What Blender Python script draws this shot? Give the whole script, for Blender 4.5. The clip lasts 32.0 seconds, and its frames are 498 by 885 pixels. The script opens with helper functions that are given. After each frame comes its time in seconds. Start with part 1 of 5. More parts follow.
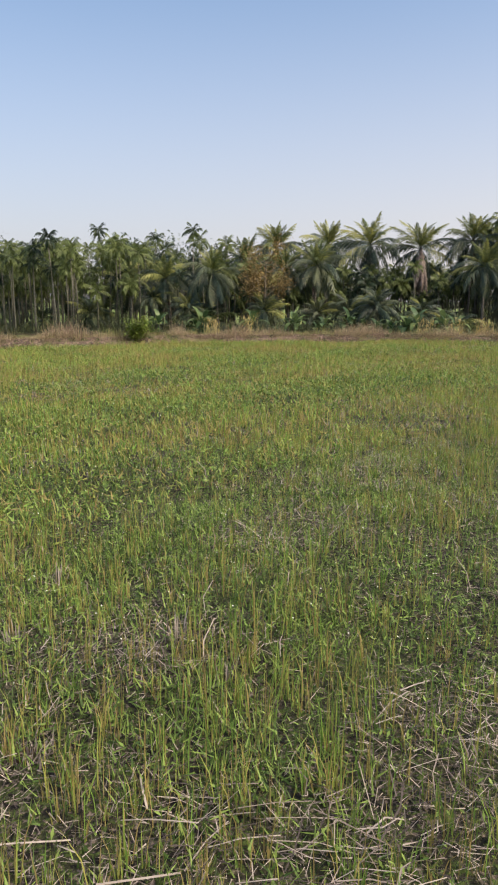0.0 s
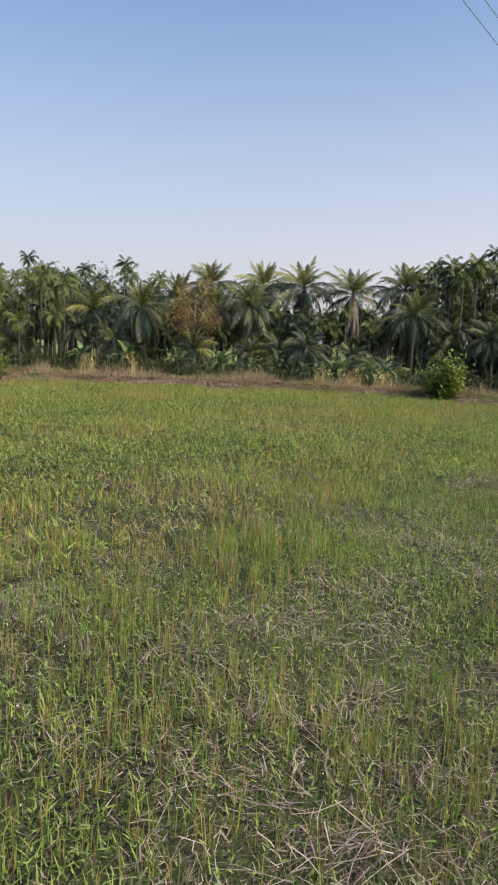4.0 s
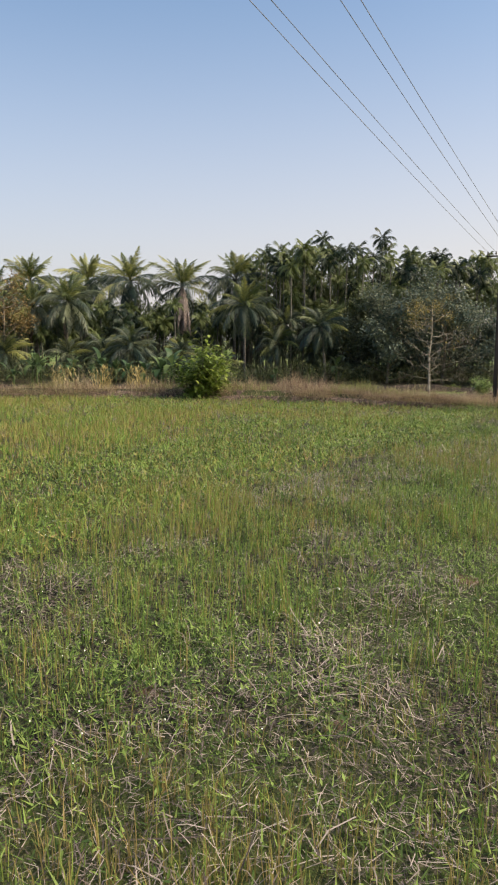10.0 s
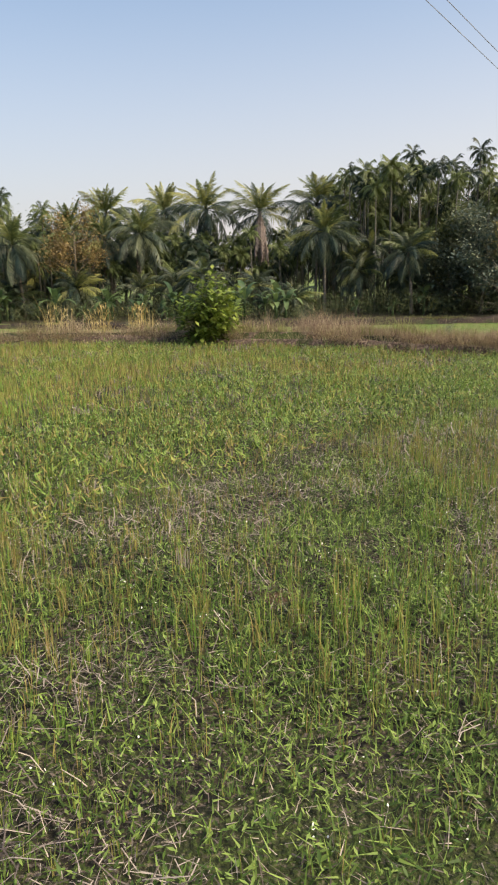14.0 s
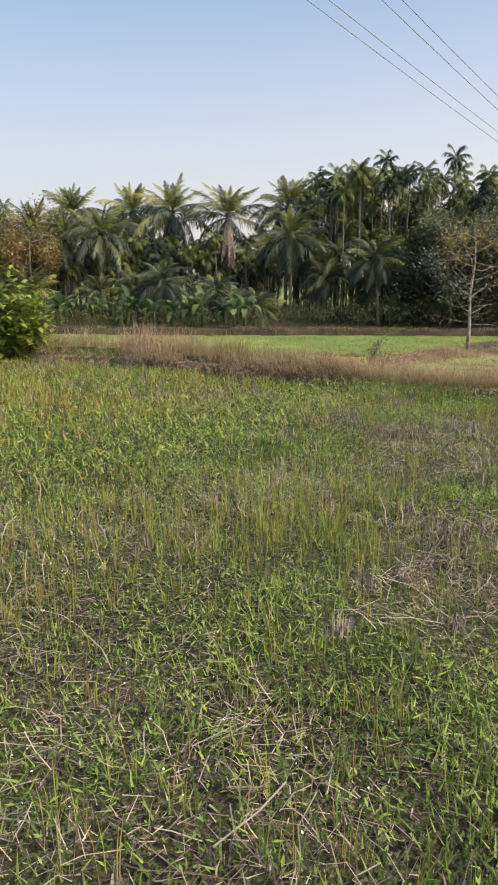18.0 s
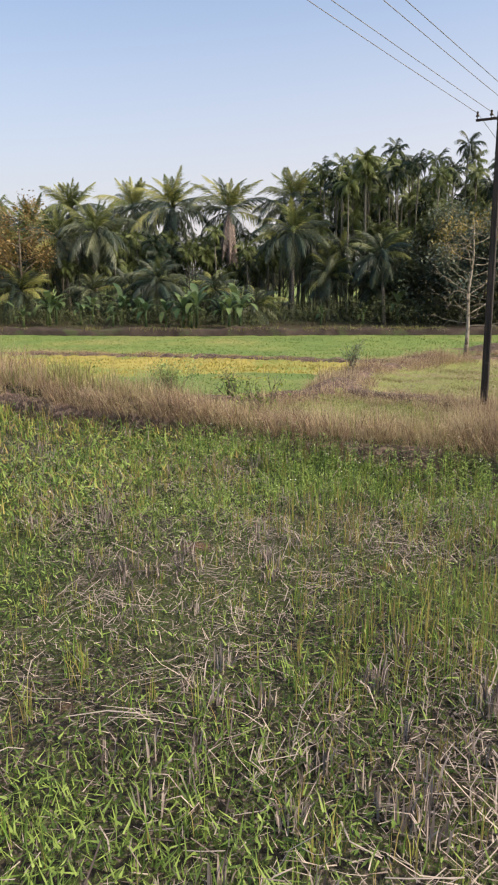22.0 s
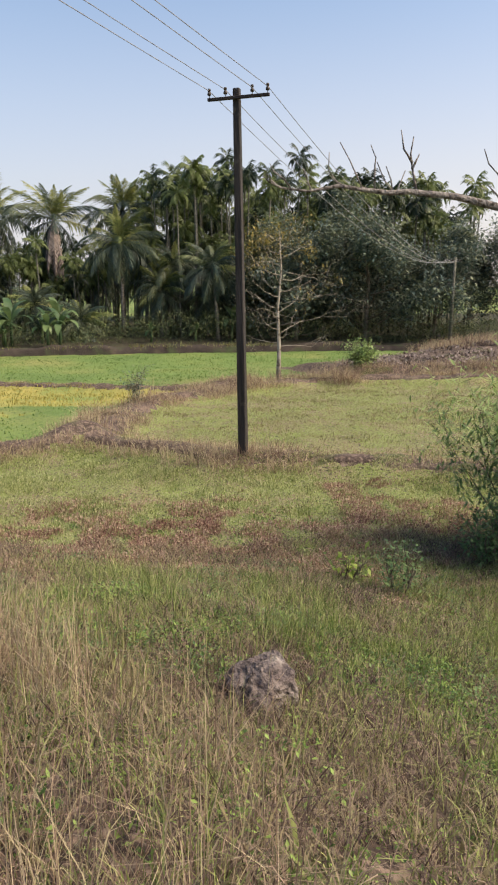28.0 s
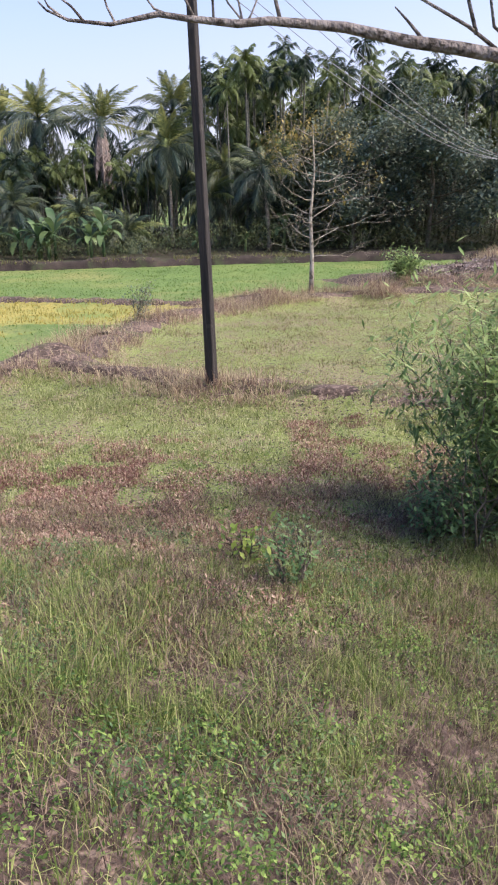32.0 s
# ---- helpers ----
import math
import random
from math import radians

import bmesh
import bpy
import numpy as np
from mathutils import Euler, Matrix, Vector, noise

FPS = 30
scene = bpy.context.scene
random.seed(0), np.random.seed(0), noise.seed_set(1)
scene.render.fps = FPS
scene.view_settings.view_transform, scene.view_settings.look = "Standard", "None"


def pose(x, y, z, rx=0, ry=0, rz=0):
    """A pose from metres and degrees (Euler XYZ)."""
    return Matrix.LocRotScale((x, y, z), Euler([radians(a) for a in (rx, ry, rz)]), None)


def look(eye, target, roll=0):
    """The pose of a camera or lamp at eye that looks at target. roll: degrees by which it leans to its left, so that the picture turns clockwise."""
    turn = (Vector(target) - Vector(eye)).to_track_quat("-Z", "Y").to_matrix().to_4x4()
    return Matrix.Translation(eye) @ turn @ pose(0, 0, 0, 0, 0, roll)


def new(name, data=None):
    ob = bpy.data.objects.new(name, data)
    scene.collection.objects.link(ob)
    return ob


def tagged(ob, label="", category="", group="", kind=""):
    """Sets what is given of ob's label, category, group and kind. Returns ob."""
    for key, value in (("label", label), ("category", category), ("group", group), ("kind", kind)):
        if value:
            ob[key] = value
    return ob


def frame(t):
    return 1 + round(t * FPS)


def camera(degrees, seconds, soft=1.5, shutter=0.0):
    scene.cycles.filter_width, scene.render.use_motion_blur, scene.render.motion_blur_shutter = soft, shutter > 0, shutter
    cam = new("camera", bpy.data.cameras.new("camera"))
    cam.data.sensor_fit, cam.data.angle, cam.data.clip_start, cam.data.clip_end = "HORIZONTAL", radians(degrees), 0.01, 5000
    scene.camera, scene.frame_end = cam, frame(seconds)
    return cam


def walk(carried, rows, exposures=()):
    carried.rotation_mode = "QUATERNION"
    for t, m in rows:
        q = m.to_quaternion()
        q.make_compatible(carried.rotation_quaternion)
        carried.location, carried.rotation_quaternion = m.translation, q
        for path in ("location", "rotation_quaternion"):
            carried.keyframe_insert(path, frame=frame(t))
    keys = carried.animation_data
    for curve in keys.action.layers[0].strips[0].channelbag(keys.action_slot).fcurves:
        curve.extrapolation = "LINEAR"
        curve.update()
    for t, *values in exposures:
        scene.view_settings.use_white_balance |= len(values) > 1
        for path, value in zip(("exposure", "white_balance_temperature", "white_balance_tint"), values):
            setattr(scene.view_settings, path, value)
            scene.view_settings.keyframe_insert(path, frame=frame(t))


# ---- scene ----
cam = camera(38.73, 32.0, 2.1)
PATH = [
    (0, (-0.000, -0.000, 1.547), (-0.128, 1.956, 1.150), 0.28),
    (0.5, (0.317, 0.293, 1.576), (0.237, 2.252, 1.181), 0.56),
    (1, (0.588, 0.696, 1.591), (0.537, 2.664, 1.237), 1.38),
    (1.5, (0.849, 1.031, 1.667), (0.807, 3.010, 1.377), 2.17),
    (2, (1.111, 1.376, 1.717), (1.074, 3.361, 1.470), 2.63),
    (2.5, (1.359, 1.664, 1.719), (1.312, 3.648, 1.470), 2.79),
    (3, (1.647, 1.930, 1.713), (1.615, 3.912, 1.446), 2.99),
    (3.5, (1.926, 2.229, 1.705), (1.936, 4.209, 1.423), 3.33),
    (4, (2.197, 2.529, 1.723), (2.219, 4.508, 1.432), 3.20),
    (4.5, (2.493, 2.836, 1.729), (2.511, 4.817, 1.452), 2.89),
    (6.5, (3.774, 4.536, 1.649), (3.621, 6.509, 1.360), 2.26),
    (7, (4.139, 4.976, 1.630), (3.949, 6.943, 1.323), 2.12),
    (7.5, (4.507, 5.406, 1.586), (4.307, 7.372, 1.280), 1.27),
    (8, (4.839, 5.782, 1.617), (4.682, 7.751, 1.303), 0.41),
    (8.5, (5.196, 6.082, 1.624), (5.169, 8.057, 1.306), -0.23),
    (9, (5.572, 6.390, 1.640), (5.765, 8.355, 1.322), 0.18),
    (9.5, (5.945, 6.762, 1.637), (6.273, 8.711, 1.329), 0.29),
    (10, (6.236, 7.089, 1.635), (6.622, 9.031, 1.347), 0.51),
    (10.5, (6.519, 7.409, 1.643), (6.895, 9.350, 1.340), -0.41),
    (11, (6.824, 7.754, 1.623), (7.111, 9.707, 1.300), -1.12),
    (11.5, (7.080, 8.104, 1.625), (7.248, 10.067, 1.281), -1.11),
    (12, (7.357, 8.473, 1.648), (7.413, 10.436, 1.268), -1.53),
    (12.5, (7.676, 8.850, 1.636), (7.684, 10.808, 1.230), -1.74),
    (13, (7.996, 9.270, 1.638), (8.021, 11.222, 1.205), -1.61),
    (13.5, (8.350, 9.593, 1.638), (8.414, 11.537, 1.174), -1.20),
    (14, (8.670, 9.947, 1.620), (8.777, 11.887, 1.148), -1.04),
    (14.5, (9.012, 10.245, 1.666), (9.130, 12.174, 1.153), -0.78),
    (16.5, (11.221, 11.234, 1.552), (11.233, 13.162, 1.020), 0.62),
    (17, (11.521, 11.659, 1.579), (11.554, 13.591, 1.062), 0.33),
    (17.5, (11.876, 12.051, 1.584), (11.955, 13.988, 1.092), 0.23),
    (18, (12.205, 12.458, 1.565), (12.325, 14.402, 1.108), 0.28),
    (18.5, (12.520, 12.865, 1.583), (12.658, 14.808, 1.129), 0.53),
    (19, (12.834, 13.254, 1.591), (12.982, 15.195, 1.132), 0.44),
    (19.5, (13.128, 13.680, 1.592), (13.255, 15.623, 1.137), 0.29),
    (20, (13.447, 14.047, 1.603), (13.542, 15.993, 1.148), -0.02),
    (20.5, (13.741, 14.398, 1.590), (13.801, 16.347, 1.144), -0.04),
    (21, (14.012, 14.771, 1.622), (14.054, 16.719, 1.171), -0.24),
    (21.5, (14.350, 15.127, 1.637), (14.406, 17.074, 1.183), -0.32),
    (22, (14.648, 15.513, 1.628), (14.696, 17.457, 1.161), -0.26),
    (22.5, (14.962, 15.878, 1.632), (14.984, 17.820, 1.155), -0.55),
    (23, (15.209, 16.156, 1.632), (15.234, 18.101, 1.166), -0.67),
    (23.5, (15.470, 16.487, 1.658), (15.485, 18.437, 1.210), -0.39),
    (24, (15.718, 16.726, 1.686), (15.743, 18.682, 1.270), -0.29),
    (24.5, (15.928, 16.950, 1.614), (15.984, 18.910, 1.221), -0.51),
    (25, (16.118, 17.261, 1.560), (16.181, 19.222, 1.173), -0.98),
    (25.5, (16.413, 17.518, 1.541), (16.501, 19.478, 1.151), -1.10),
    (26, (16.721, 17.777, 1.567), (16.873, 19.731, 1.171), -0.76),
    (26.5, (17.000, 18.059, 1.603), (17.202, 20.008, 1.201), -0.17),
    (28.5, (18.065, 19.094, 1.743), (18.502, 20.988, 1.271), 0.02),
    (29, (18.289, 19.287, 1.739), (18.699, 21.170, 1.206), 0.54),
    (29.5, (18.516, 19.489, 1.709), (18.890, 21.366, 1.127), 0.97),
    (30, (18.723, 19.658, 1.701), (19.022, 21.536, 1.084), 1.01),
    (30.5, (18.981, 19.766, 1.678), (19.217, 21.649, 1.044), 0.71),
    (31, (19.238, 19.880, 1.662), (19.474, 21.758, 1.018), 0.60),
    (31.5, (19.497, 19.999, 1.637), (19.708, 21.875, 0.976), -0.31),
    (32, (19.783, 20.189, 1.589), (19.980, 22.064, 0.922), -1.17),
]
EXPOSURES = [(0, 0.54, 7450, 10), (3, 0.5, 7300, 11), (6, 0.48, 7300, 10), (9.5, 0.52, 7700, 9), (13, 0.58, 7900, 8), (17.5, 0.66, 7900, 9), (20, 0.62, 7800, 11), (23, 0.66, 7600, 11), (25, 0.53, 7450, 10), (26, 0.51, 7400, 10), (28.5, 0.67, 7600, 9), (30, 0.79, 7000, 12), (32, 0.9, 6400, 17)]
walk(cam, [(t, look(e, g, r)) for t, e, g, r in PATH], EXPOSURES)

# ---- world, sun ----
SUN_AZ, SUN_EL = radians(114), radians(46)
world = bpy.data.worlds.new("world")
scene.world = world
world.use_nodes = True
wn = world.node_tree.nodes
sky = wn.new("ShaderNodeTexSky")
sky.sky_type = "NISHITA"
sky.sun_disc = False
sky.sun_elevation, sky.sun_rotation = SUN_EL, SUN_AZ
sky.air_density, sky.dust_density, sky.ozone_density = 0.95, 1.5, 2.2
wn["Background"].inputs["Strength"].default_value = 0.145
# evening haze: the sky pales evenly towards the horizon all round
wl = world.node_tree.links
way, up, haze = wn.new("ShaderNodeTexCoord"), wn.new("ShaderNodeSeparateXYZ"), wn.new("ShaderNodeMapRange")
pale = wn.new("ShaderNodeMix")
pale.data_type = "RGBA"
haze.interpolation_type = "SMOOTHSTEP"
for key, val in (("From Min", -0.05), ("From Max", 0.5), ("To Min", 0.85), ("To Max", 0.0)):
    haze.inputs[key].default_value = val
wl.new(way.outputs["Generated"], up.inputs[0])
wl.new(up.outputs["Z"], haze.inputs["Value"])
wl.new(haze.outputs["Result"], pale.inputs["Factor"])
deep = wn.new("ShaderNodeHueSaturation")
deep.inputs["Saturation"].default_value, deep.inputs["Value"].default_value = 1.14, 1.08
wl.new(sky.outputs["Color"], deep.inputs["Color"])
wl.new(deep.outputs["Color"], pale.inputs["A"])
# the haze is paler and warmer towards the sun
near_sun, glow, tone = wn.new("ShaderNodeVectorMath"), wn.new("ShaderNodeMapRange"), wn.new("ShaderNodeMix")
near_sun.operation, tone.data_type = "DOT_PRODUCT", "RGBA"
near_sun.inputs[1].default_value = (math.sin(SUN_AZ), math.cos(SUN_AZ), 0)
for key, val in (("From Min", -0.7), ("From Max", 0.7), ("To Min", 0.0), ("To Max", 1.0)):
    glow.inputs[key].default_value = val
wl.new(way.outputs["Generated"], near_sun.inputs[0])
wl.new(near_sun.outputs["Value"], glow.inputs["Value"])
wl.new(glow.outputs["Result"], tone.inputs["Factor"])
tone.inputs["A"].default_value, tone.inputs["B"].default_value = (2.7, 2.75, 3.55, 1), (4.3, 3.95, 4.3, 1)
wl.new(tone.outputs["Result"], pale.inputs["B"])
wl.new(pale.outputs["Result"], wn["Background"].inputs["Color"])
sun = new("sun", bpy.data.lights.new("sun", "SUN"))
sun.data.energy, sun.data.angle, sun.data.color = 4.2, radians(48), (1.0, 0.89, 0.73)
to_sun = Vector((math.sin(SUN_AZ) * math.cos(SUN_EL), math.cos(SUN_AZ) * math.cos(SUN_EL), math.sin(SUN_EL)))
sun.matrix_world = look(to_sun * 200, (0, 0, 0))

# ---- materials ----


def material(name, colours, size=1.0, rough=0.8, bump=0.0, bump_size=8.0, island=0.0, objects=0.0, leaf=0.0, detail=6.0, metal=0.0, stretch=(1, 1, 1), second=None):
    """A noise-driven material. colours: ramp from low to high; size: noise scale per metre; island, objects: brightness
    scatter per mesh island and per object; leaf: share of light let through; second: (colour, size, low, high) stains."""
    m = bpy.data.materials.new(name)
    m.use_nodes = True
    nt = m.node_tree
    n, l = nt.nodes, nt.links
    bsdf = n["Principled BSDF"]
    bsdf.inputs["Roughness"].default_value = rough
    bsdf.inputs["Metallic"].default_value = metal
    bsdf.inputs["Specular IOR Level"].default_value = 0.3
    tc, mp = n.new("ShaderNodeTexCoord"), n.new("ShaderNodeMapping")
    mp.inputs["Scale"].default_value = stretch
    l.new(tc.outputs["Object"], mp.inputs["Vector"])
    noi = n.new("ShaderNodeTexNoise")
    noi.inputs["Scale"].default_value, noi.inputs["Detail"].default_value = size, detail
    l.new(mp.outputs["Vector"], noi.inputs["Vector"])
    fac = noi.outputs["Fac"]
    if island:
        geo, add = n.new("ShaderNodeNewGeometry"), n.new("ShaderNodeMath")
        add.operation = "MULTIPLY_ADD"
        l.new(geo.outputs["Random Per Island"], add.inputs[0])
        add.inputs[1].default_value = island
        sub = n.new("ShaderNodeMath")
        sub.operation = "SUBTRACT"
        l.new(fac, sub.inputs[0])
        sub.inputs[1].default_value = island / 2
        l.new(sub.outputs[0], add.inputs[2])
        fac = add.outputs[0]
    if objects:
        inf, add = n.new("ShaderNodeObjectInfo"), n.new("ShaderNodeMath")
        add.operation = "MULTIPLY_ADD"
        l.new(inf.outputs["Random"], add.inputs[0])
        add.inputs[1].default_value = objects
        sub = n.new("ShaderNodeMath")
        sub.operation = "SUBTRACT"
        l.new(fac, sub.inputs[0])
        sub.inputs[1].default_value = objects / 2
        l.new(sub.outputs[0], add.inputs[2])
        fac = add.outputs[0]
    ramp = n.new("ShaderNodeValToRGB")
    l.new(fac, ramp.inputs["Fac"])
    els = ramp.color_ramp.elements
    while len(els) < len(colours):
        els.new(0.5)
    for k, c in enumerate(colours):
        els[k].position = 0.28 + 0.44 * k / max(1, len(colours) - 1)
        els[k].color = (*c, 1)
    col = ramp.outputs["Color"]
    for c2, s2, lo, hi in [second] if isinstance(second, tuple) else second or []:
        no2, mr, mx = n.new("ShaderNodeTexNoise"), n.new("ShaderNodeMapRange"), n.new("ShaderNodeMix")
        no2.inputs["Scale"].default_value, no2.inputs["Detail"].default_value = s2, 4
        l.new(tc.outputs["Object"], no2.inputs["Vector"])
        l.new(no2.outputs["Fac"], mr.inputs["Value"])
        mr.inputs["From Min"].default_value, mr.inputs["From Max"].default_value = lo, hi
        mx.data_type = "RGBA"
        l.new(mr.outputs["Result"], mx.inputs["Factor"])
        l.new(col, mx.inputs["A"])
        mx.inputs["B"].default_value = (*c2, 1)
        col = mx.outputs["Result"]
    l.new(col, bsdf.inputs["Base Color"])
    if bump:
        nb, bp = n.new("ShaderNodeTexNoise"), n.new("ShaderNodeBump")
        nb.inputs["Scale"].default_value, nb.inputs["Detail"].default_value = bump_size, 5
        l.new(mp.outputs["Vector"], nb.inputs["Vector"])
        l.new(nb.outputs["Fac"], bp.inputs["Height"])
        bp.inputs["Strength"].default_value, bp.inputs["Distance"].default_value = min(1, bump), 0.05
        l.new(bp.outputs["Normal"], bsdf.inputs["Normal"])
    if leaf:
        tr, mix = n.new("ShaderNodeBsdfTranslucent"), n.new("ShaderNodeMixShader")
        l.new(col, tr.inputs["Color"])
        mix.inputs["Fac"].default_value = leaf
        l.new(bsdf.outputs[0], mix.inputs[1])
        l.new(tr.outputs[0], mix.inputs[2])
        l.new(mix.outputs[0], n["Material Output"].inputs["Surface"])
    return m


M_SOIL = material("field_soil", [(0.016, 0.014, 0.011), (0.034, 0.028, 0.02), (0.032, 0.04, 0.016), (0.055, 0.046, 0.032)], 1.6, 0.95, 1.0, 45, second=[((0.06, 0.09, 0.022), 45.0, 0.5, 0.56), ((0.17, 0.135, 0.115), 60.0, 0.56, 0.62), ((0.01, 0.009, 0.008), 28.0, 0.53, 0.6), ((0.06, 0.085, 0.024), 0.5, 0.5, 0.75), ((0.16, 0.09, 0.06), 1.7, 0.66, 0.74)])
M_MEADOW = material("meadow_soil", [(0.12, 0.09, 0.058), (0.185, 0.165, 0.078), (0.18, 0.22, 0.062), (0.24, 0.23, 0.11)], 0.9, 0.95, 1.0, 40, second=[((0.22, 0.15, 0.11), 0.8, 0.5, 0.58), ((0.19, 0.25, 0.06), 40.0, 0.48, 0.54), ((0.36, 0.3, 0.23), 55.0, 0.56, 0.62), ((0.04, 0.032, 0.025), 18.0, 0.56, 0.63)])
M_FADED = material("faded_stubble", [(0.19, 0.16, 0.088), (0.3, 0.265, 0.138), (0.25, 0.285, 0.1)], 0.5, 0.75, island=0.8, leaf=0.25)
M_BUND = material("bund_earth", [(0.04, 0.028, 0.024), (0.085, 0.06, 0.05), (0.15, 0.108, 0.09)], 2.5, 0.95, 1.0, 22, second=[((0.22, 0.16, 0.13), 14.0, 0.52, 0.6), ((0.08, 0.09, 0.035), 1.4, 0.56, 0.7)])
M_YELLOWED = material("yellowed_leaf", [(0.12, 0.11, 0.045), (0.22, 0.19, 0.07), (0.32, 0.25, 0.08)], 1.0, 0.6, island=0.5, leaf=0.25)
M_GREENBED = material("paddy_bed", [(0.1, 0.165, 0.045), (0.13, 0.2, 0.055), (0.17, 0.22, 0.065)], 0.25, 0.9, 0.8, 20, second=[((0.24, 0.24, 0.085), 0.16, 0.5, 0.68), ((0.075, 0.12, 0.035), 8.0, 0.5, 0.7)])
M_RIPEBED = material("ripe_bed", [(0.25, 0.225, 0.065), (0.33, 0.285, 0.08), (0.26, 0.255, 0.075)], 0.3, 0.9, 0.8, 12, stretch=(0.4, 1.6, 1), second=[((0.2, 0.215, 0.065), 3.0, 0.5, 0.7), ((0.17, 0.22, 0.062), 0.35, 0.5, 0.64)])
# grove floor: litter darkened so that its colour carries the shade below the palms
M_SHADED_LITTER = material("shaded_leaf_litter", [(0.025, 0.022, 0.015), (0.05, 0.042, 0.028), (0.05, 0.06, 0.025)], 0.8, 0.95, 1.0, 10)
M_RICE = material("ratoon_rice", [(0.29, 0.225, 0.09), (0.33, 0.295, 0.09), (0.28, 0.335, 0.08), (0.15, 0.275, 0.052)], 0.4, 0.6, island=0.8, leaf=0.25)
M_WEED = material("weed_leaf", [(0.045, 0.09, 0.02), (0.105, 0.185, 0.037), (0.23, 0.33, 0.085)], 0.8, 0.55, island=0.9, leaf=0.25)
M_FLOWER = material("white_flower", [(0.6, 0.62, 0.56), (0.8, 0.82, 0.76)], 5, 0.7)
M_STRAW = material("straw", [(0.065, 0.053, 0.05), (0.17, 0.138, 0.125), (0.36, 0.31, 0.275)], 0.9, 0.8, island=0.9)
M_STUMP = material("old_stubble", [(0.1, 0.083, 0.08), (0.21, 0.178, 0.168), (0.35, 0.3, 0.28)], 0.9, 0.85, island=0.8)
M_DRY = material("dry_grass", [(0.2, 0.132, 0.102), (0.35, 0.255, 0.185), (0.52, 0.415, 0.295), (0.45, 0.385, 0.235)], 0.9, 0.7, island=0.8, leaf=0.3)
M_GRASS = material("green_grass", [(0.1, 0.15, 0.04), (0.21, 0.27, 0.075), (0.37, 0.39, 0.16)], 0.9, 0.6, island=0.8, leaf=0.25)
M_REED = material("yellow_reed", [(0.36, 0.27, 0.1), (0.5, 0.4, 0.17), (0.6, 0.5, 0.27)], 0.8, 0.7, island=0.5, leaf=0.25)
M_PADDY = material("green_paddy", [(0.1, 0.17, 0.045), (0.14, 0.225, 0.06), (0.2, 0.26, 0.08)], 0.25, 0.65, island=0.4, leaf=0.3)
M_RIPE = material("ripe_paddy", [(0.27, 0.25, 0.07), (0.37, 0.32, 0.09), (0.43, 0.37, 0.135)], 0.25, 0.65, island=0.4, leaf=0.3)
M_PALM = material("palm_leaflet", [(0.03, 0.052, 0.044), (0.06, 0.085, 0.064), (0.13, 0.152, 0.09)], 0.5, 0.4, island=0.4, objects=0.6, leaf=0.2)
# lit copy of the palm leaflet: sunlight on the crown tops put into the colour
M_PALMLIT = material("palm_leaflet_lit_tone", [(0.07, 0.1, 0.042), (0.145, 0.178, 0.064), (0.31, 0.32, 0.115)], 0.5, 0.4, island=0.4, objects=0.55, leaf=0.25)
M_PALMDEAD = material("dead_palm_frond", [(0.11, 0.085, 0.08), (0.2, 0.16, 0.148), (0.31, 0.255, 0.235)], 0.8, 0.85, island=0.6)
M_ARECA = material("areca_leaflet", [(0.016, 0.03, 0.02), (0.034, 0.056, 0.028), (0.115, 0.148, 0.05)], 0.4, 0.45, island=0.35, objects=0.7, leaf=0.2)
M_TRUNK = material("palm_trunk", [(0.08, 0.068, 0.058), (0.16, 0.14, 0.118), (0.28, 0.25, 0.22)], 2.5, 0.9, 0.8, 10, objects=0.3, stretch=(1, 1, 3))
M_ARTRUNK = material("areca_trunk", [(0.06, 0.06, 0.05), (0.115, 0.112, 0.094), (0.22, 0.21, 0.182)], 2.0, 0.85, 0.5, 8, objects=0.3, stretch=(1, 1, 4))
M_BANANA = material("banana_leaf", [(0.038, 0.078, 0.036), (0.07, 0.125, 0.056), (0.15, 0.215, 0.09)], 0.9, 0.4, island=0.3, objects=0.5, leaf=0.3)
M_LEAFDARK = material("dark_broad_leaf", [(0.07, 0.11, 0.1), (0.125, 0.165, 0.14), (0.22, 0.25, 0.17)], 0.4, 0.65, island=0.7, leaf=0.25)
M_LEAFMID = material("broad_leaf", [(0.045, 0.068, 0.036), (0.085, 0.115, 0.055), (0.17, 0.185, 0.08)], 0.35, 0.5, island=0.55, leaf=0.25)
M_LEAFBUSH = material("sunny_bush_leaf", [(0.085, 0.135, 0.028), (0.16, 0.235, 0.042), (0.3, 0.37, 0.085)], 1.2, 0.5, island=0.6, leaf=0.35)
M_LEAFBAMBOO = material("narrow_green_leaf", [(0.1, 0.165, 0.058), (0.19, 0.285, 0.095), (0.34, 0.43, 0.17)], 1.0, 0.5, island=0.7, leaf=0.35)
M_LEAFBROWN = material("withered_leaf", [(0.15, 0.11, 0.055), (0.25, 0.18, 0.08), (0.34, 0.25, 0.11)], 0.6, 0.7, island=0.5, leaf=0.25)
M_BARK = material("bark", [(0.08, 0.065, 0.05), (0.15, 0.125, 0.10), (0.22, 0.19, 0.155)], 4, 0.9, 0.9, 18, stretch=(1, 1, 2))
M_BARE = material("pale_bark", [(0.20, 0.17, 0.14), (0.32, 0.29, 0.25), (0.42, 0.39, 0.34)], 3, 0.85, 0.7, 20, second=((0.12, 0.10, 0.08), 6, 0.52, 0.62))
M_BRANCH = material("weathered_branch", [(0.12, 0.1, 0.095), (0.2, 0.175, 0.165), (0.32, 0.29, 0.28)], 9, 0.9, 1.0, 30, second=((0.06, 0.05, 0.045), 14, 0.54, 0.62))
